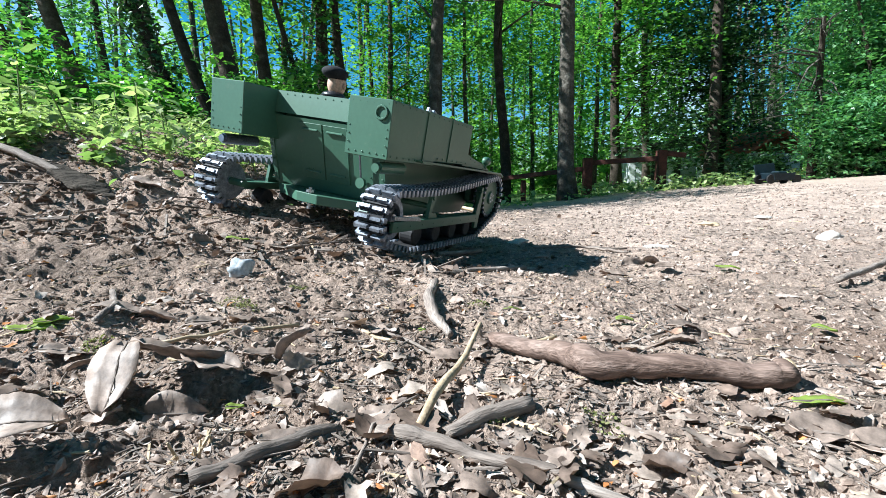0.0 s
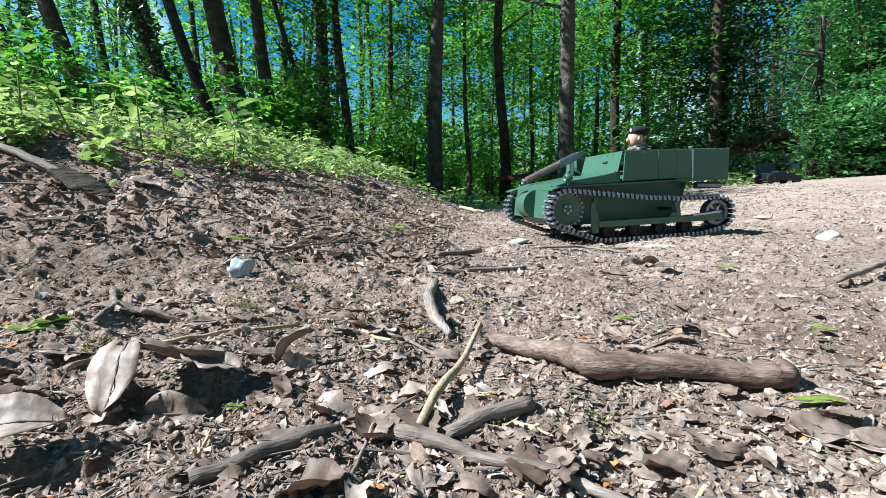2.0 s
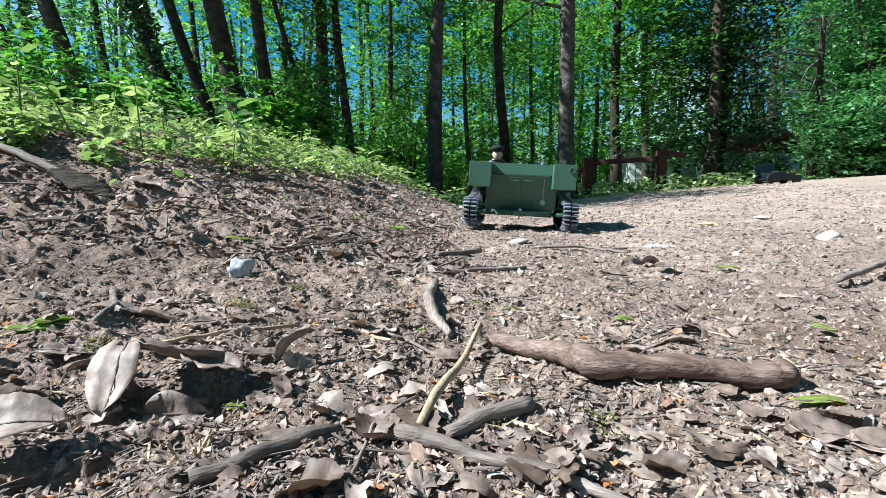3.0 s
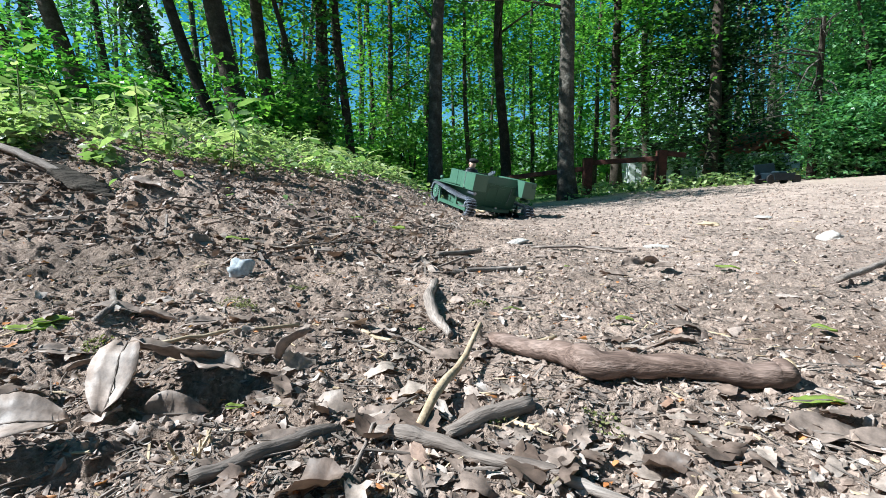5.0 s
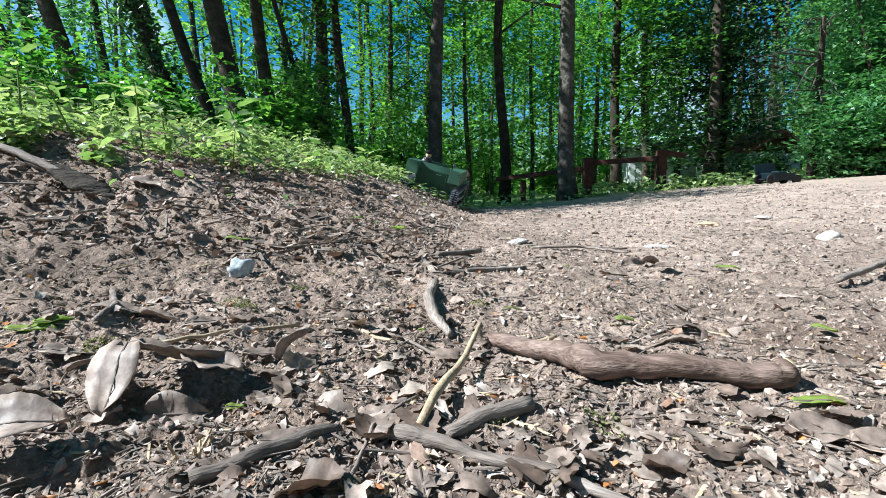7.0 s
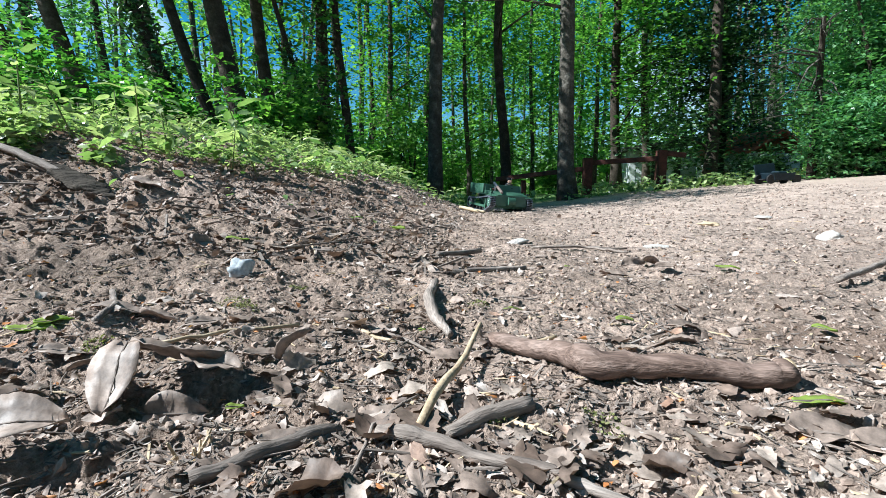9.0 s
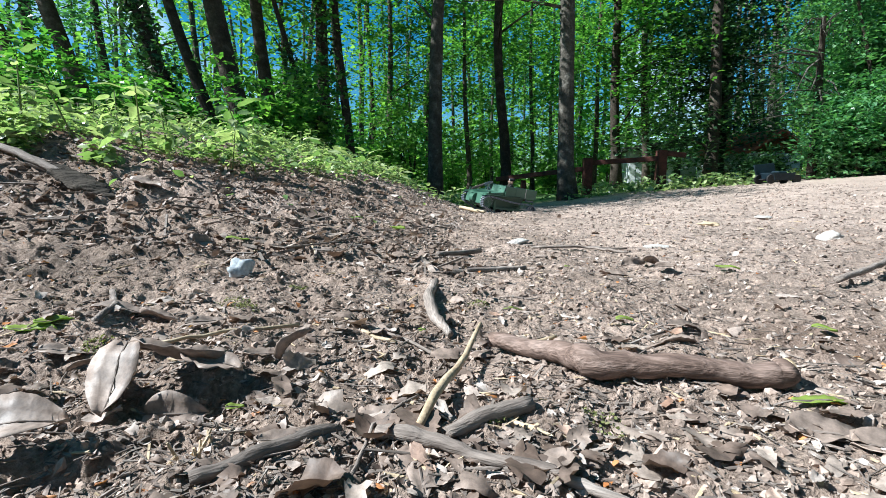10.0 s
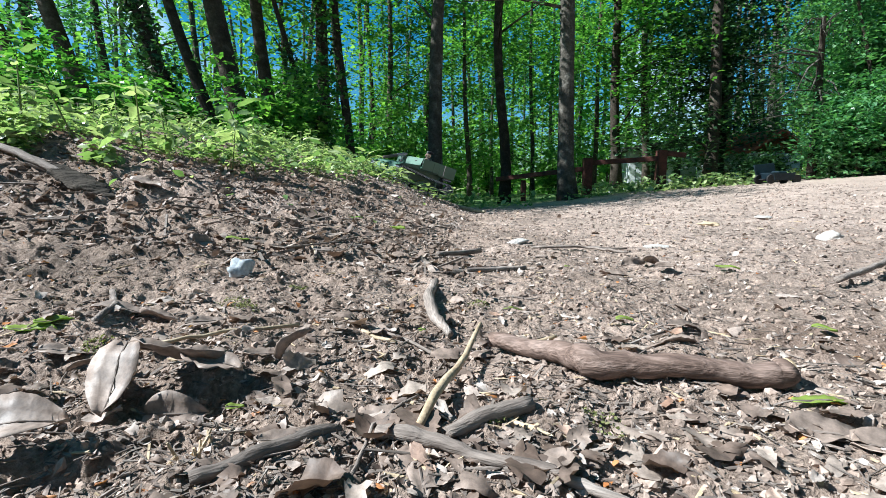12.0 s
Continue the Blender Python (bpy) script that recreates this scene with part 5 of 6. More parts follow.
def build_bank_litter():
    rng = np.random.default_rng(14)

    def places(n, back):
        y = 0.75 + 4.8 * rng.random(n) ** 1.35
        x = toe_line(y) - 0.05 - back * rng.random(n)
        return x, y

    n = 3600
    bv, bf = leaf_blade(1.0, 0.55, 0, 0.0, 0.0, 5, 7)
    bv = bv - (0.5, 0, 0)
    x, y = places(n, 1.35)
    size = np.clip(rng.lognormal(math.log(0.020), 0.5, n), 0.006, 0.055)
    shape = np.repeat(bv[None], n, 0)
    k = rng.normal(0, 0.6, (n, 3, 1))
    shape[:, :, 1] *= rng.uniform(0.45, 1.2, (n, 1))
    shape[:, :, 2] += k[:, 0] * shape[:, :, 0] ** 2 + 1.6 * k[:, 1] * shape[:, :, 1] ** 2 + 1.2 * k[:, 2] * shape[:, :, 0] * shape[:, :, 1]
    at, turns = np.stack([x, y, height(x, y) + size * 0.12], -1), rotations(rng, n, 0.4)
    # from y 1.9 on the leaves' paler colour stands in for sunlight
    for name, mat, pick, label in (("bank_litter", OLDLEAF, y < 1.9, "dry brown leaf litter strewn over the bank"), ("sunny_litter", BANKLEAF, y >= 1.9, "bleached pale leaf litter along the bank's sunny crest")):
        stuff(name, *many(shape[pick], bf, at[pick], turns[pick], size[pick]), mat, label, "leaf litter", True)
    n = 8500
    x, y = places(n, 1.3)
    size = np.clip(rng.lognormal(math.log(0.0036), 0.5, n), 0.0012, 0.010)
    shape = ICO_V[None] * (1 + rng.normal(0, 0.3, (n, 12, 1))) * rng.uniform(0.5, 1.3, (n, 1, 3))
    at, turns = np.stack([x, y, height(x, y) + size * 0.25], -1), rotations(rng, n, 1.0)
    # clods split at the same line, paler beyond it
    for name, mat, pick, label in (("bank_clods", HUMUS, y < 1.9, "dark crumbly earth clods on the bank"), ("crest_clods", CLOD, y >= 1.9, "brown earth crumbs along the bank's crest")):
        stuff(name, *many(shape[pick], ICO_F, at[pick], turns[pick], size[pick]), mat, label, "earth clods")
    n = 1400
    x, y = places(n, 1.3)
    dims = np.stack([rng.lognormal(math.log(0.05), 0.5, n), rng.uniform(0.0015, 0.0045, n), rng.uniform(0.0015, 0.0045, n)], -1)
    stuff("bank_twigs", *many(CUBE_V[None] * dims[:, None, :], CUBE_F, np.stack([x, y, height(x, y) + 0.004], -1), rotations(rng, n, 0.2), np.ones(n)), TWIG, "small dead twigs strewn over the bank", "twigs")


build_bank_log()
build_bank_litter()
build_bank_plants()


# ---- trees ----
LEAF4_V = np.array([(0, 0, 0), (0.5, -0.34, 0.07), (1, 0, -0.06), (0.5, 0.34, 0.07)]) - (0.5, 0, 0)
LEAF4_F = np.array([(0, 1, 2, 3)])


def leaf_cloud(rng, centres, spread, each, size, flat=0.26, tilt=0.5):
    """Leaves in clumps round the centres."""
    n = len(centres) * each
    c = np.repeat(centres, each, 0)
    p = c + rng.normal(0, 1, (n, 3)) * spread * np.array([1, 1, flat])
    return many(LEAF4_V, LEAF4_F, p, rotations(rng, n, tilt), rng.uniform(0.65, 1.35, n) * size)


def tree(u, d, wide, lean, tall, bark, crown, seed, low=2.2, clumps=150, each=24, leaf=0.115, reach=1.9, label="", name="tree", spread=0.36, base_x=None, ivy=0, crook=0.04):
    """A tree at bearing u (sideways per metre ahead) and distance d: trunk with limbs, and a crown in clumps."""
    rng, r = random.Random(seed), np.random.default_rng(seed)
    x = u * d
    base = Vector((x, d, float(land(x, d)) - 0.05))
    thing = new(name)
    thing.matrix_basis = Matrix.Translation(base)
    tagged(thing, label or "slender broadleaf tree with dark bark in spring leaf", "tree", "trees of the wood")
    n = 12
    spine = []
    wx, wy = rng.uniform(0, 9), rng.uniform(0, 9)
    for i in range(n + 1):
        h = tall * i / n
        spine.append(Vector((lean * h + crook * math.sin(h * 0.9 + wx) * min(1, h), crook * math.sin(h * 0.7 + wy) * min(1, h), h)))
    rad = [wide / 2 * (1.35 if i == 0 else 1.0) * (1 - 0.62 * i / n) for i in range(n + 1)]
    bm = tube(spine, rad, 12, None, 0.07, rng)
    tips = []
    for k in range(10 if clumps else 0):
        h = low * 0.8 + (tall - low) * (k + rng.random()) / 10
        f = h / tall * n
        i = min(int(f), n - 1)
        at = spine[i].lerp(spine[i + 1], f - i)
        a = rng.uniform(0, 2 * math.pi)
        length = reach * rng.uniform(0.6, 1.15)
        way = Vector((math.cos(a), math.sin(a), rng.uniform(0.1, 0.7)))
        pts = [at, at + way * length * 0.45 + Vector((0, 0, 0.1)), at + way * length + Vector((0, 0, rng.uniform(-0.2, 0.4)))]
        r0 = wide * 0.13 * (1 - 0.5 * h / tall)
        tube(pts, [r0, r0 * 0.6, r0 * 0.2], 6, bm)
        for s in np.linspace(0.35, 1.05, 8):
            q = pts[0].lerp(pts[2], float(s))
            tips.append((q.x, q.y, q.z))
            for _ in range(2):
                e = q + Vector((rng.gauss(0, 0.5), rng.gauss(0, 0.5), rng.gauss(0, 0.3)))
                tips.append((e.x, e.y, e.z))
    part("trunk", bm, bark, thing, smooth=True)
    if clumps:
        tips = np.array(tips)
        pick = tips[r.integers(0, len(tips), clumps)] + r.normal(0, 0.32, (clumps, 3))
        v, f = leaf_cloud(r, pick, spread, each, leaf)
        ob = new("crown", quick_mesh("crown", v, f, crown))
        ob.parent = thing
    if ivy:
        h = r.uniform(0.2, ivy, 420)
        a = r.uniform(0, 2 * np.pi, 420)
        c = np.stack([lean * h + np.cos(a) * wide * 0.62, np.sin(a) * wide * 0.62, h], -1)
        v, f = leaf_cloud(r, c, 0.10, 3, 0.09, 1.0, 1.2)
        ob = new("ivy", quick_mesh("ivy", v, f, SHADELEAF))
        ob.parent = thing
    return thing


def build_trees():
    P, B = PALEBARK, BARK
    pale, dark = "tall broadleaf tree with grey mottled bark in the wood", "tall dark-barked broadleaf tree in spring leaf"
    thin = "thin young broadleaf tree in spring leaf"
    rows = [  # bearing, distance, width, lean, height, bark, ivy, label
        (-0.685, 9.0, 0.32, -0.30, 9, B, 0, dark), (-0.795, 10.0, 0.30, -0.34, 9, B, 0, dark), (-0.502, 7.0, 0.18, -0.37, 8, B, 2.5, "ivy-clad leaning tree on the bank"),
        (-0.43, 9.0, 0.22, -0.32, 9, B, 0, dark), (-0.389, 8.5, 0.38, -0.18, 9, B, 0, "stout dark-barked tree on the bank"), (-0.336, 11, 0.33, -0.085, 9, B, 0, dark),
        (-0.24, 10, 0.13, -0.24, 8, B, 3, "thin ivy-clad leaning tree"), (-0.235, 12, 0.36, -0.02, 9, B, 5, "dark ivy-clad tree in the wood"), (-0.183, 12, 0.24, -0.07, 9, B, 0, "slender reddish-barked tree in the wood"),
        (-0.107, 18, 0.27, 0.0, 10, B, 0, dark), (-0.019, 10, 0.33, 0.03, 9, P, 0, pale), (0.126, 12.6, 0.28, -0.03, 10, B, 0, "crooked dark tree at the path's end"),
        (0.258, 10.6, 0.38, -0.038, 10, P, 0, pale), (0.184, 20, 0.19, -0.025, 10, P, 0, "thin pale-barked tree in the wood"), (0.358, 15, 0.32, -0.04, 10, B, 0, dark), (0.42, 16, 0.26, -0.06, 10, B, 0, dark),
        (0.055, 19, 0.22, -0.04, 10, B, 0, thin), (0.10, 24, 0.2, 0.0, 10, P, 0, thin), (0.31, 19, 0.2, 0.01, 10, B, 0, thin), (-0.03, 22, 0.2, 0.0, 10, B, 0, thin), (-0.14, 20, 0.2, -0.02, 10, B, 0, thin),
        (0.22, 26, 0.24, 0.0, 11, P, 0, thin), (0.02, 28, 0.24, 0.0, 11, P, 0, thin), (0.14, 30, 0.24, 0.01, 11, B, 0, thin), (0.28, 30, 0.26, 0.0, 11, B, 0, thin), (-0.3, 17, 0.26, -0.06, 10, B, 0, thin),
        (-0.56, 14, 0.3, -0.1, 10, B, 0, dark), (-0.66, 17, 0.3, -0.08, 10, B, 0, dark), (-0.8, 16, 0.3, -0.1, 10, B, 0, dark), (-0.95, 14, 0.3, -0.1, 10, B, 0, dark), (-0.48, 20, 0.3, -0.05, 10, B, 0, dark)]
    for i, (u, d, w, lean, tall, bark, ivy, label) in enumerate(rows):
        far = d > 13
        tree(u, d, w, lean, tall, bark, THICKET if u < -0.5 else CROWN, 100 + i, low=(1.0 if d > 17 else 2.0) if far else 4.6, clumps=((200 if d > 17 else 160) if u > -0.25 else 95) if far else (45 if u > -0.25 else 130), each=24, leaf=0.16 if far else 0.14, reach=2.6 if far else 2.2, label=label, ivy=ivy, crook=0.10 if u == 0.126 else 0.04)
    # dark evergreen beside the hut and the thicket
    for i, (u, d, tall, low) in enumerate([(0.565, 15.0, 9, 0.8), (0.548, 13.0, 9, 0.5)]):
        tree(u, d, 0.35, 0.0, tall, B, SHADELEAF, 200 + i, low=low, clumps=420, each=30, leaf=0.13, reach=1.5, label="dark dense evergreen tree clad in ivy", spread=0.42)


def shrub(x, y, wide, tall, seed, leaf, clumps, each, mat, label, name="shrub"):
    """A bush: several stems, leaves in clumps with gaps."""
    rng, r = random.Random(seed), np.random.default_rng(seed)
    thing = new(name)
    thing.matrix_basis = Matrix.Translation((x, y, float(land(x, y)) - 0.03))
    tagged(thing, label, "shrub", "shrubs of the wood")
    cs = []
    for k in range(7):
        a, out, h = rng.uniform(0, 6.28), rng.uniform(0.2, 1) * wide / 2, rng.uniform(0.5, 1) * tall
        end = Vector((math.cos(a) * out, math.sin(a) * out, h))
        part("stem", tube([(0, 0, 0), end * 0.5 + Vector((0, 0, h * 0.12)), end], [0.02 * tall / 2, 0.013 * tall / 2, 0.004], 5), BARK, thing)
        for s in np.linspace(0.3, 1.05, 7):
            cs.append(tuple(end * float(s)))
    cs = np.array(cs)
    pick = cs[r.integers(0, len(cs), clumps)] + r.normal(0, 1, (clumps, 3)) * np.array([wide * 0.13, wide * 0.13, tall * 0.08])
    pick[:, 2] = np.maximum(pick[:, 2], 0.05)
    v, f = leaf_cloud(r, pick, 0.10 * wide ** 0.5, each, leaf, 0.36, 0.6)
    ob = new("foliage", quick_mesh("foliage", v, f, mat))
    ob.parent = thing
    return thing


def build_shrubs():
    rng = random.Random(77)
    bush = "leafy green shrub at the wood's edge"
    # thicket on the rising side
    for i, (u, d, w, h) in enumerate([(0.66, 19.5, 3.6, 6.0), (0.87, 10.5, 3.0, 4.4), (0.88, 9.8, 3.0, 4.6), (0.90, 9.2, 3.2, 4.4), (0.98, 8.8, 3.0, 4.0), (0.76, 17.5, 3.8, 7.5), (0.87, 13, 3.6, 6.4), (0.92, 12, 3.6, 6.2), (1.05, 10.5, 3.4, 5.5),
                                      (0.80, 9.3, 1.5, 1.3), (0.86, 8.6, 1.7, 1.6), (0.94, 8.0, 1.7, 1.7), (0.66, 10.6, 1.3, 0.7)]):
        shrub(u * d, d, w, h, 300 + i, 0.088, 330 if h > 2 else 150, 26, THICKET if i % 4 else SHADELEAF, "dense green thicket bush beside the clearing")
    # understorey through the wood
    for i in range(34):
        d = rng.uniform(12, 26)
        u = rng.uniform(-0.95, 0.46)
        if (0.08 < u < 0.30 and d < 19) or 0.36 < u < 0.52 or u < -0.62:
            continue
        shrub(u * d, d, rng.uniform(1.6, 2.8), rng.uniform(1.4, 3.2), 400 + i, 0.15, 90, 22, FARLEAF if i % 3 else CROWN, bush)
    for i, (u, d, w, h) in enumerate([(-0.60, 6.5, 1.6, 1.0), (-0.75, 6.0, 1.6, 1.2), (-0.45, 7.5, 1.4, 0.9), (-0.28, 8.5, 1.5, 0.9), (-0.92, 6.0, 1.6, 1.5), (-0.16, 9.5, 1.4, 0.8), (-0.35, 6.4, 0.9, 1.3), (-0.27, 7.2, 0.9, 1.6)]):
        shrub(u * d, d, w, h, 500 + i, 0.10, 90, 20, CROWN, bush)


def build_far_woods():
    r = np.random.default_rng(9)
    # the wood's depth: clumps of leaves between and behind the far trunks
    n = 3600
    a = np.radians(r.uniform(-56, 56, n))
    d = r.uniform(24, 52, n)
    h = r.uniform(0.01, 1, n) ** 1.5 * 17
    c = np.stack([np.sin(a) * d, np.cos(a) * d, h], -1)
    keep = (value_noise(a * 9, h * 0.35, 41) + value_noise(a * 34, h * 1.2, 42) * 0.6 > -0.02 + 0.012 * h - 0.6 * (h < 4.5))
    m = 1000
    al, dl = np.radians(r.uniform(-56, 56, m)), r.uniform(34, 56, m)
    c = np.concatenate([c[keep], np.stack([np.sin(al) * dl, np.cos(al) * dl, r.uniform(0.2, 6.0, m)], -1)])
    v, f = leaf_cloud(r, c, 0.95, 22, 0.42, 0.32, 0.55)
    stuff("far_woods", v, f, FARLEAF, "dense far woodland foliage in spring green", "woods")
    # unseen leaf clumps added round the clearing to cut sky fill, open towards the sun
    n = 1700
    a = np.radians(r.uniform(56, 250, n))
    d = np.where(np.degrees(a) < 200, r.uniform(5, 15, n), r.uniform(9, 15, n))
    h = r.uniform(0.0, 1, n) * np.where(np.degrees(a) < 200, 15, 3.5)
    h = np.where(d < 9, np.maximum(h, 5.5 + r.random(n) * 6), h)
    c = np.stack([np.sin(a) * d, np.cos(a) * d, h + 0.3], -1)
    v, f = leaf_cloud(r, c, 0.75, 22, 0.34, 0.7, 0.9)
    stuff("sky_blocking_foliage", v, f, SHADELEAF, "unseen dark foliage added round the clearing to block sky light", "woods")
    trunks = bm_new()
    rng = random.Random(4)
    for k in range(120):
        u, dd = rng.uniform(-1.0, 0.75), rng.uniform(24, 45)
        w = rng.uniform(0.07, 0.17)
        x = u * dd
        tube([(x, dd, -0.2), (x + rng.uniform(-0.3, 0.3), dd, 6), (x + rng.uniform(-0.6, 0.6), dd, 13)], [w, w * 0.8, w * 0.5], 7, trunks)
    tagged(part("far_trunks", trunks, PALEBARK), "many thin far trunks in the wood", "trunks", kind="stuff")
    # grassy verge and forest-floor herbs
    n = 15000
    y = 8.5 + 14 * r.random(n) ** 1.6
    x = r.uniform(-0.6, 1.1, n) * y
    edge = 9.4 + 0.10 * np.maximum(x, 0) - 0.12 * np.maximum(x - 3, 0)
    keep = (y > edge + value_noise(x * 1.2, y * 1.2, 51) * 1.2) & (value_noise(x * 0.9, y * 0.9, 52) > -0.25)
    keep &= ~((x > 0.03 * y) & (x < 0.25 * y) & (y > 9.8) & (y < 22) & (r.random(n) > 0.12))
    x, y = x[keep], y[keep]
    n = len(x)
    z = height(x, y) + r.uniform(0.01, 0.30, n) * np.clip(value_noise(x, y, 53) + 0.75, 0.1, 1.2)
    stuff("verge_herbs", *many(LEAF4_V, LEAF4_F, np.stack([x, y, z], -1), rotations(r, n, 0.7), r.uniform(0.08, 0.18, n)), HERB, "low green herbs and grass along the wood's edge", "verge")


build_trees()
build_shrubs()
build_far_woods()


# ---- fence, hut, house and handcart at the clearing's edge ----
def build_fence():
    fence = new("fence")
    tagged(fence, "low red-brown timber rail fence at the wood's edge", "fence")
    posts = [(1.30, 12.6), (3.40, 11.45), (4.95, 11.05), (6.4, 10.7)]
    for x, y in posts[1:3]:
        z = float(land(x, y))
        bm = box(bm_new(), x - 0.10, x + 0.10, y - 0.09, y + 0.09, z - 0.3, z + 0.90, 0.012)
        part("post", bm, REDWOOD, fence)
    ends = [((1.38, 12.55), 0.63), ((3.40, 11.45), 0.78), ((4.95, 11.05), 0.84), ((5.45, 10.95), 0.86)]
    for (a, ha), (b, hb) in zip(ends, ends[1:]):
        p = Vector((*a, float(land(*a)) + ha - (-0.0)))
        q = Vector((*b, float(land(*b)) + hb - 0.12))
        d = (q - p)
        m = Matrix.Translation((p + q) / 2) @ d.to_track_quat("X", "Z").to_matrix().to_4x4()
        bm = box(bm_new(), -d.length / 2, d.length / 2, -0.05, 0.05, -0.056, 0.056, 0.01, m)
        part("rail", bm, REDWOOD, fence)
    # the rail's open end stands on a short stub
    x, y = 1.42, 12.53
    z = float(land(x, y))
    part("stub_post", box(bm_new(), x + 0.55, x + 0.67, y - 0.35, y - 0.23, z - 0.2, z + 0.60, 0.01), REDWOOD, fence)


def build_hut():
    x, y = 7.65, 17.0
    z = float(land(x, y)) - 0.2
    hut = new("hut")
    hut.matrix_basis = pose(x, y, z, 0, 0, -12)
    tagged(hut, "small weathered grey-white hut with dark flat roof behind the fence", "hut")
    bm = box(bm_new(), -1.1, 1.1, 0, 2.2, 0, 1.55, 0.01)
    part("wall", bm, PLASTER, hut)
    for k in range(9):
        part("board", box(bm_new(), -1.08 + 0.245 * k, -0.87 + 0.245 * k, -0.035, -0.003, 0.05, 1.5, 0.005), PLASTER if k not in (3, 6) else DARKROOF, hut)
    bm = prism(bm_new(), [(-1.35, 1.50), (1.35, 1.85), (1.35, 1.97), (-1.35, 1.62)], -0.4, 2.5)
    part("roof", bm, DARKROOF, hut)


def build_house():
    x, y = 9.9, 14.6
    z = float(land(x, y)) - 0.05
    house = new("house")
    house.matrix_basis = pose(x, y, z + 0.35, 0, 0, 18) @ Matrix.Scale(0.62, 4)
    tagged(house, "house with red tiled roof half hidden behind the thicket", "house")
    part("wall", box(bm_new(), -1.6, 1.8, 0, 3, -0.7, 0.9, 0.01), PLASTER, house)
    w = part("window", box(bm_new(), -1.0, -0.3, -0.03, -0.004, 0.25, 0.8, 0.006), WHITE, house)
    part("pane", box(bm_new(), -0.95, -0.35, -0.036, -0.031, 0.3, 0.75), NAVY, w)
    roof = part("roof", prism(bm_new(), [(-1.9, 0.80), (0.3, 1.9), (2.3, 0.80), (2.3, 0.90), (0.3, 2.02), (-1.9, 0.90)], -0.3, 3.2), ROOF, house)
    for k in range(10):
        f = k / 10
        p = Vector((-1.9 + 2.2 * f, 0, 0.905 + 1.115 * f))
        part("tile_course", box(bm_new(), -0.02, 0.24, -0.31, 3.21, 0.0, 0.02, 0.004, Matrix.Translation(p) @ pose(0, 0, 0, 0, -26.6 + 4, 0)), ROOF, roof)


def build_handcart():
    x, y = 5.75, 8.35
    z = float(land(x, y))
    cart = new("handcart")
    cart.matrix_basis = pose(x, y, z, 0, 0, 8) @ Matrix.Scale(0.78, 4)
    tagged(cart, "dark blue plastic handcart with open lid on the path's edge", "handcart")
    bm = prism(bm_new(), [(-0.24, 0.08), (0.24, 0.08), (0.28, 0.24), (-0.28, 0.24)], -0.2, 0.2, 0.01)
    part("tub", bm, NAVY, cart)
    part("lid", box(bm_new(), -0.30, 0.20, -0.02, 0.01, 0, 0.24, 0.006, pose(-0.06, 0.2, 0.22, -14, -6, 0)), NAVY, cart)
    for sx in (-0.30, 0.32):
        for sy in (-0.17, 0.17):
            bm = turned(bm_new(), [(0.03, -0.02), (0.10, -0.02), (0.105, 0), (0.10, 0.02), (0.03, 0.02)], (0, 0, 0), "Y", 20)
            part("wheel", bm, RUBBER, cart, m=pose(sx, sy, 0.10))
    part("axle", rod(bm_new(), (-0.30, -0.17, 0.10), (-0.30, 0.17, 0.10), 0.012), RUBBER, cart)
    part("axle", rod(bm_new(), (0.32, -0.17, 0.10), (0.32, 0.17, 0.10), 0.012), RUBBER, cart)
    part("contents", box(bm_new(), -0.1, 0.16, -0.12, 0.1, 0.22, 0.28, 0.03), NAVY, cart, "grey cloth bundle")


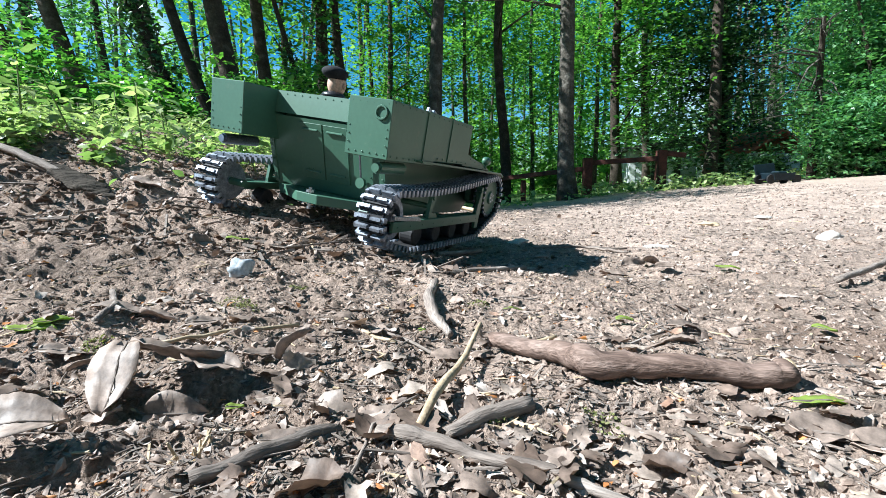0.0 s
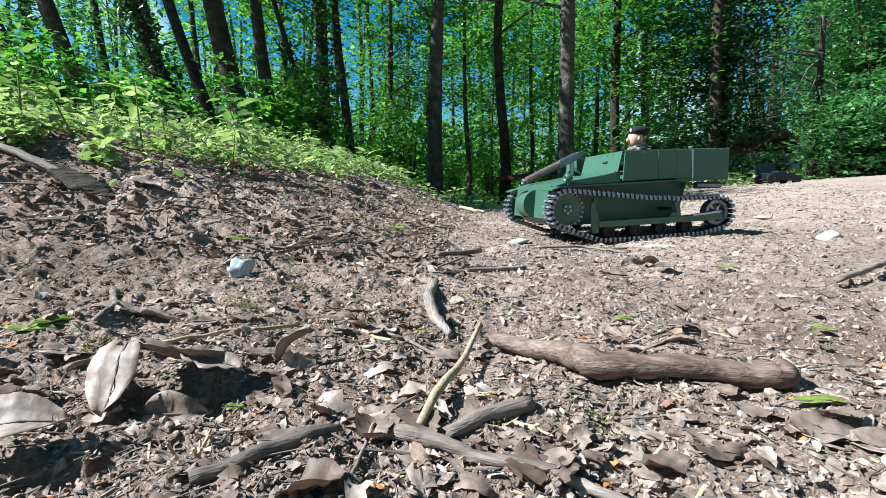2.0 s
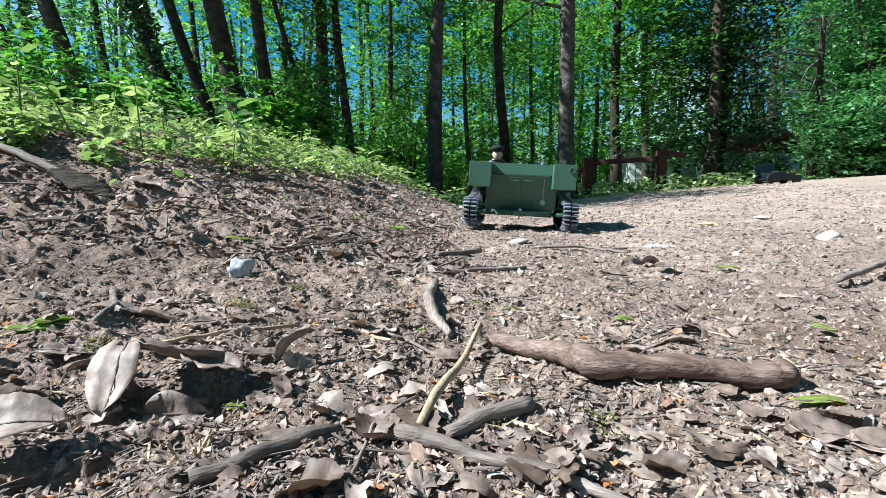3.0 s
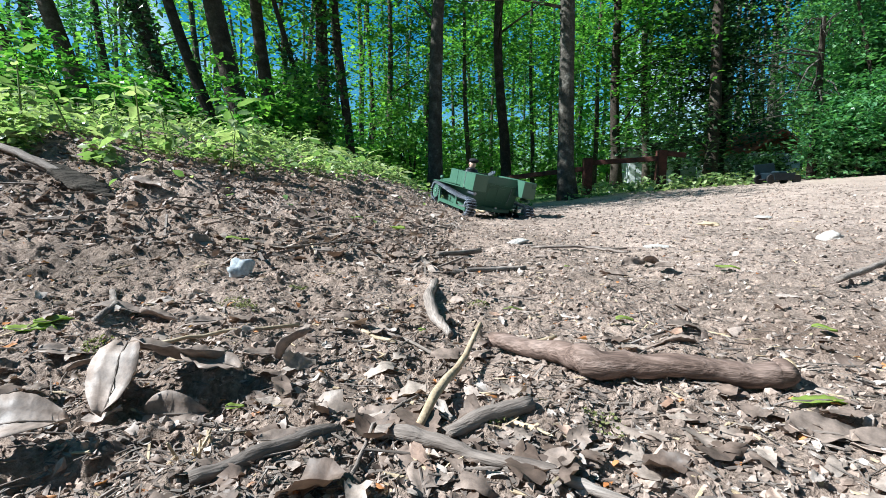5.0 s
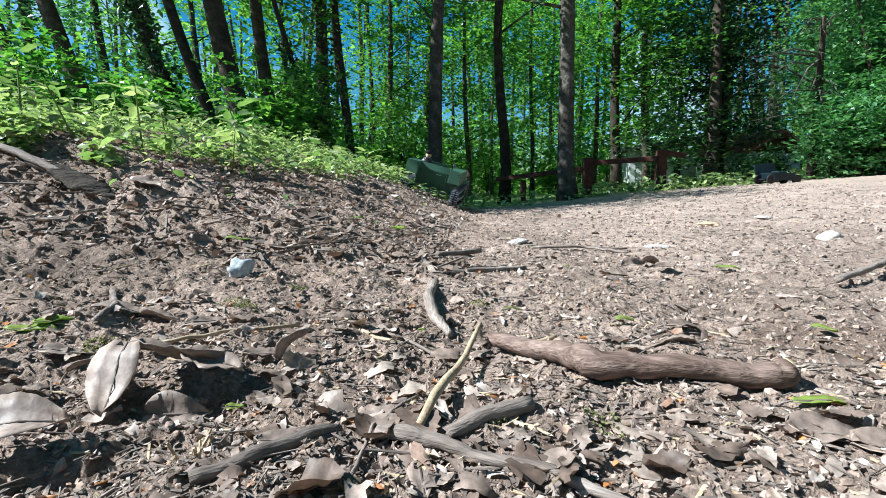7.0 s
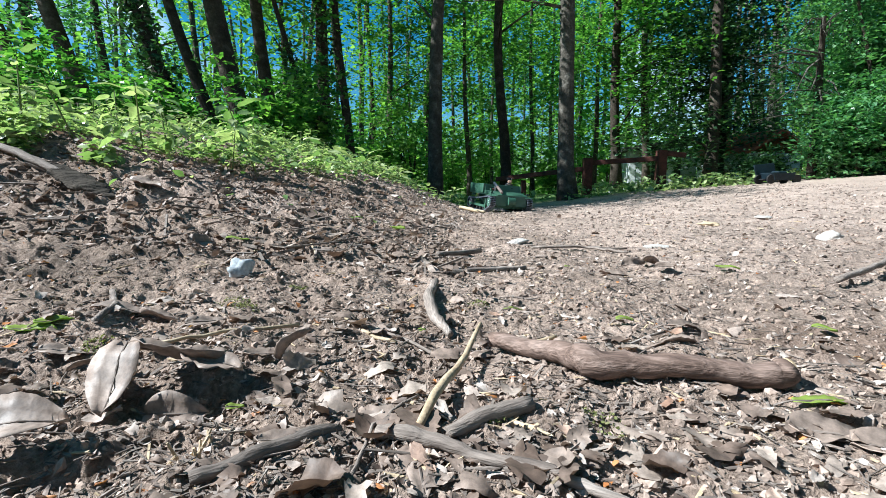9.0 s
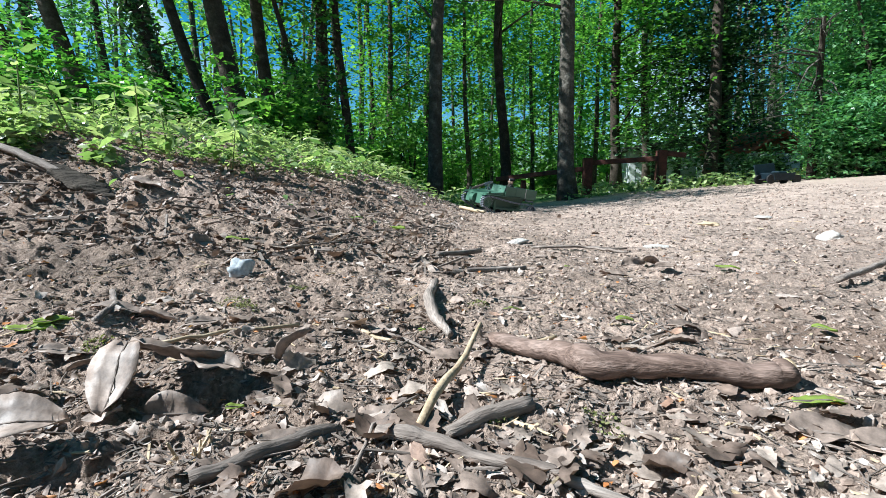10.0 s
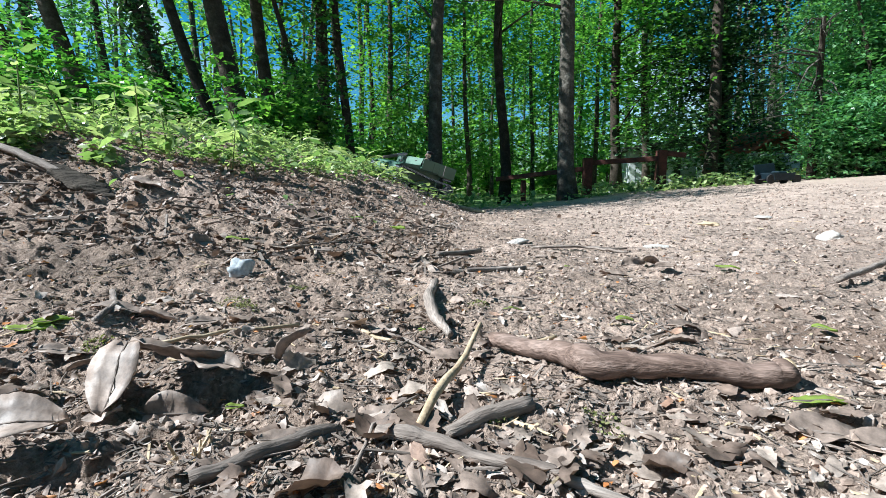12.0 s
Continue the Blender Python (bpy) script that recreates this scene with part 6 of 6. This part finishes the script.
def build_dead_branches():
    rng = random.Random(12)
    x, y = 6.7, 8.6
    thing = new("dead_tree")
    thing.matrix_basis = Matrix.Translation((x, y, float(land(x, y))))
    tagged(thing, "bare dead tree with pale branches before the thicket", "dead tree")
    top = Vector((0.1, 0.4, 2.9))
    part("trunk", tube([(0.5, 0.9, -0.2), (0.35, 0.7, 1.2), top], [0.09, 0.07, 0.04], 9), BARK, thing)
    for k in range(17):
        s = rng.uniform(0.45, 1.0)
        at = Vector((0.5, 0.9, -0.2)).lerp(top, s)
        end = at + Vector((rng.uniform(-1.6, 0.5), rng.uniform(-0.5, 0.2), rng.uniform(-0.75, 0.6)))
        mid = at.lerp(end, 0.5) + Vector((0, 0, rng.uniform(0.0, 0.2)))
        bm = tube([at, mid, end], [0.02, 0.013, 0.004], 6)
        for _ in range(4):
            f = rng.uniform(0.3, 1)
            q = at.lerp(end, f)
            tube([q, q + Vector((rng.uniform(-0.4, 0.1), rng.uniform(-0.2, 0.1), rng.uniform(-0.3, 0.25)))], [0.006, 0.002], 5, bm)
        part("branch", bm, PALEBARK, thing)


build_fence()
build_hut()
build_house()
build_handcart()
build_dead_branches()


# ---- movement ----
def ride_pose(row):
    t, x, y, z, roll, pitch, heading = row
    return pose(x, y, z, roll, pitch, heading)


def motions():
    seat = pose(-0.036, 0.118, 0.222)
    walk(TANK, [(r[0], ride_pose(r)) for r in RIDE])
    walk(DOLL, [(r[0], ride_pose(r) @ seat) for r in RIDE])
    # the wheels roll by the way that their own track has gone
    times = np.arange(0, 361) / 30.0
    key = np.array([r[0] for r in RIDE])
    head = np.unwrap(np.radians([r[6] for r in RIDE]))
    xs, ys, hs = np.interp(times, key, [r[1] for r in RIDE]), np.interp(times, key, [r[2] for r in RIDE]), np.interp(times, key, head)
    for wheel, side, centre, radius in WHEELS:
        px, py = xs - np.sin(hs) * side * TRACK_Y, ys + np.cos(hs) * side * TRACK_Y
        step = np.diff(px) * np.cos(hs[1:]) + np.diff(py) * np.sin(hs[1:])
        turn = np.concatenate([[0], np.cumsum(np.clip(step / (radius + 0.004), -1.4, 1.4))])
        base = pose(centre[0], side * TRACK_Y, centre[1])
        flip = pose(0, 0, 0, 0, 0, 0 if side > 0 else 180)
        walk(wheel, [(float(t), base @ Matrix.Rotation(float(a), 4, "Y") @ flip) for t, a in zip(times, turn)])


motions()
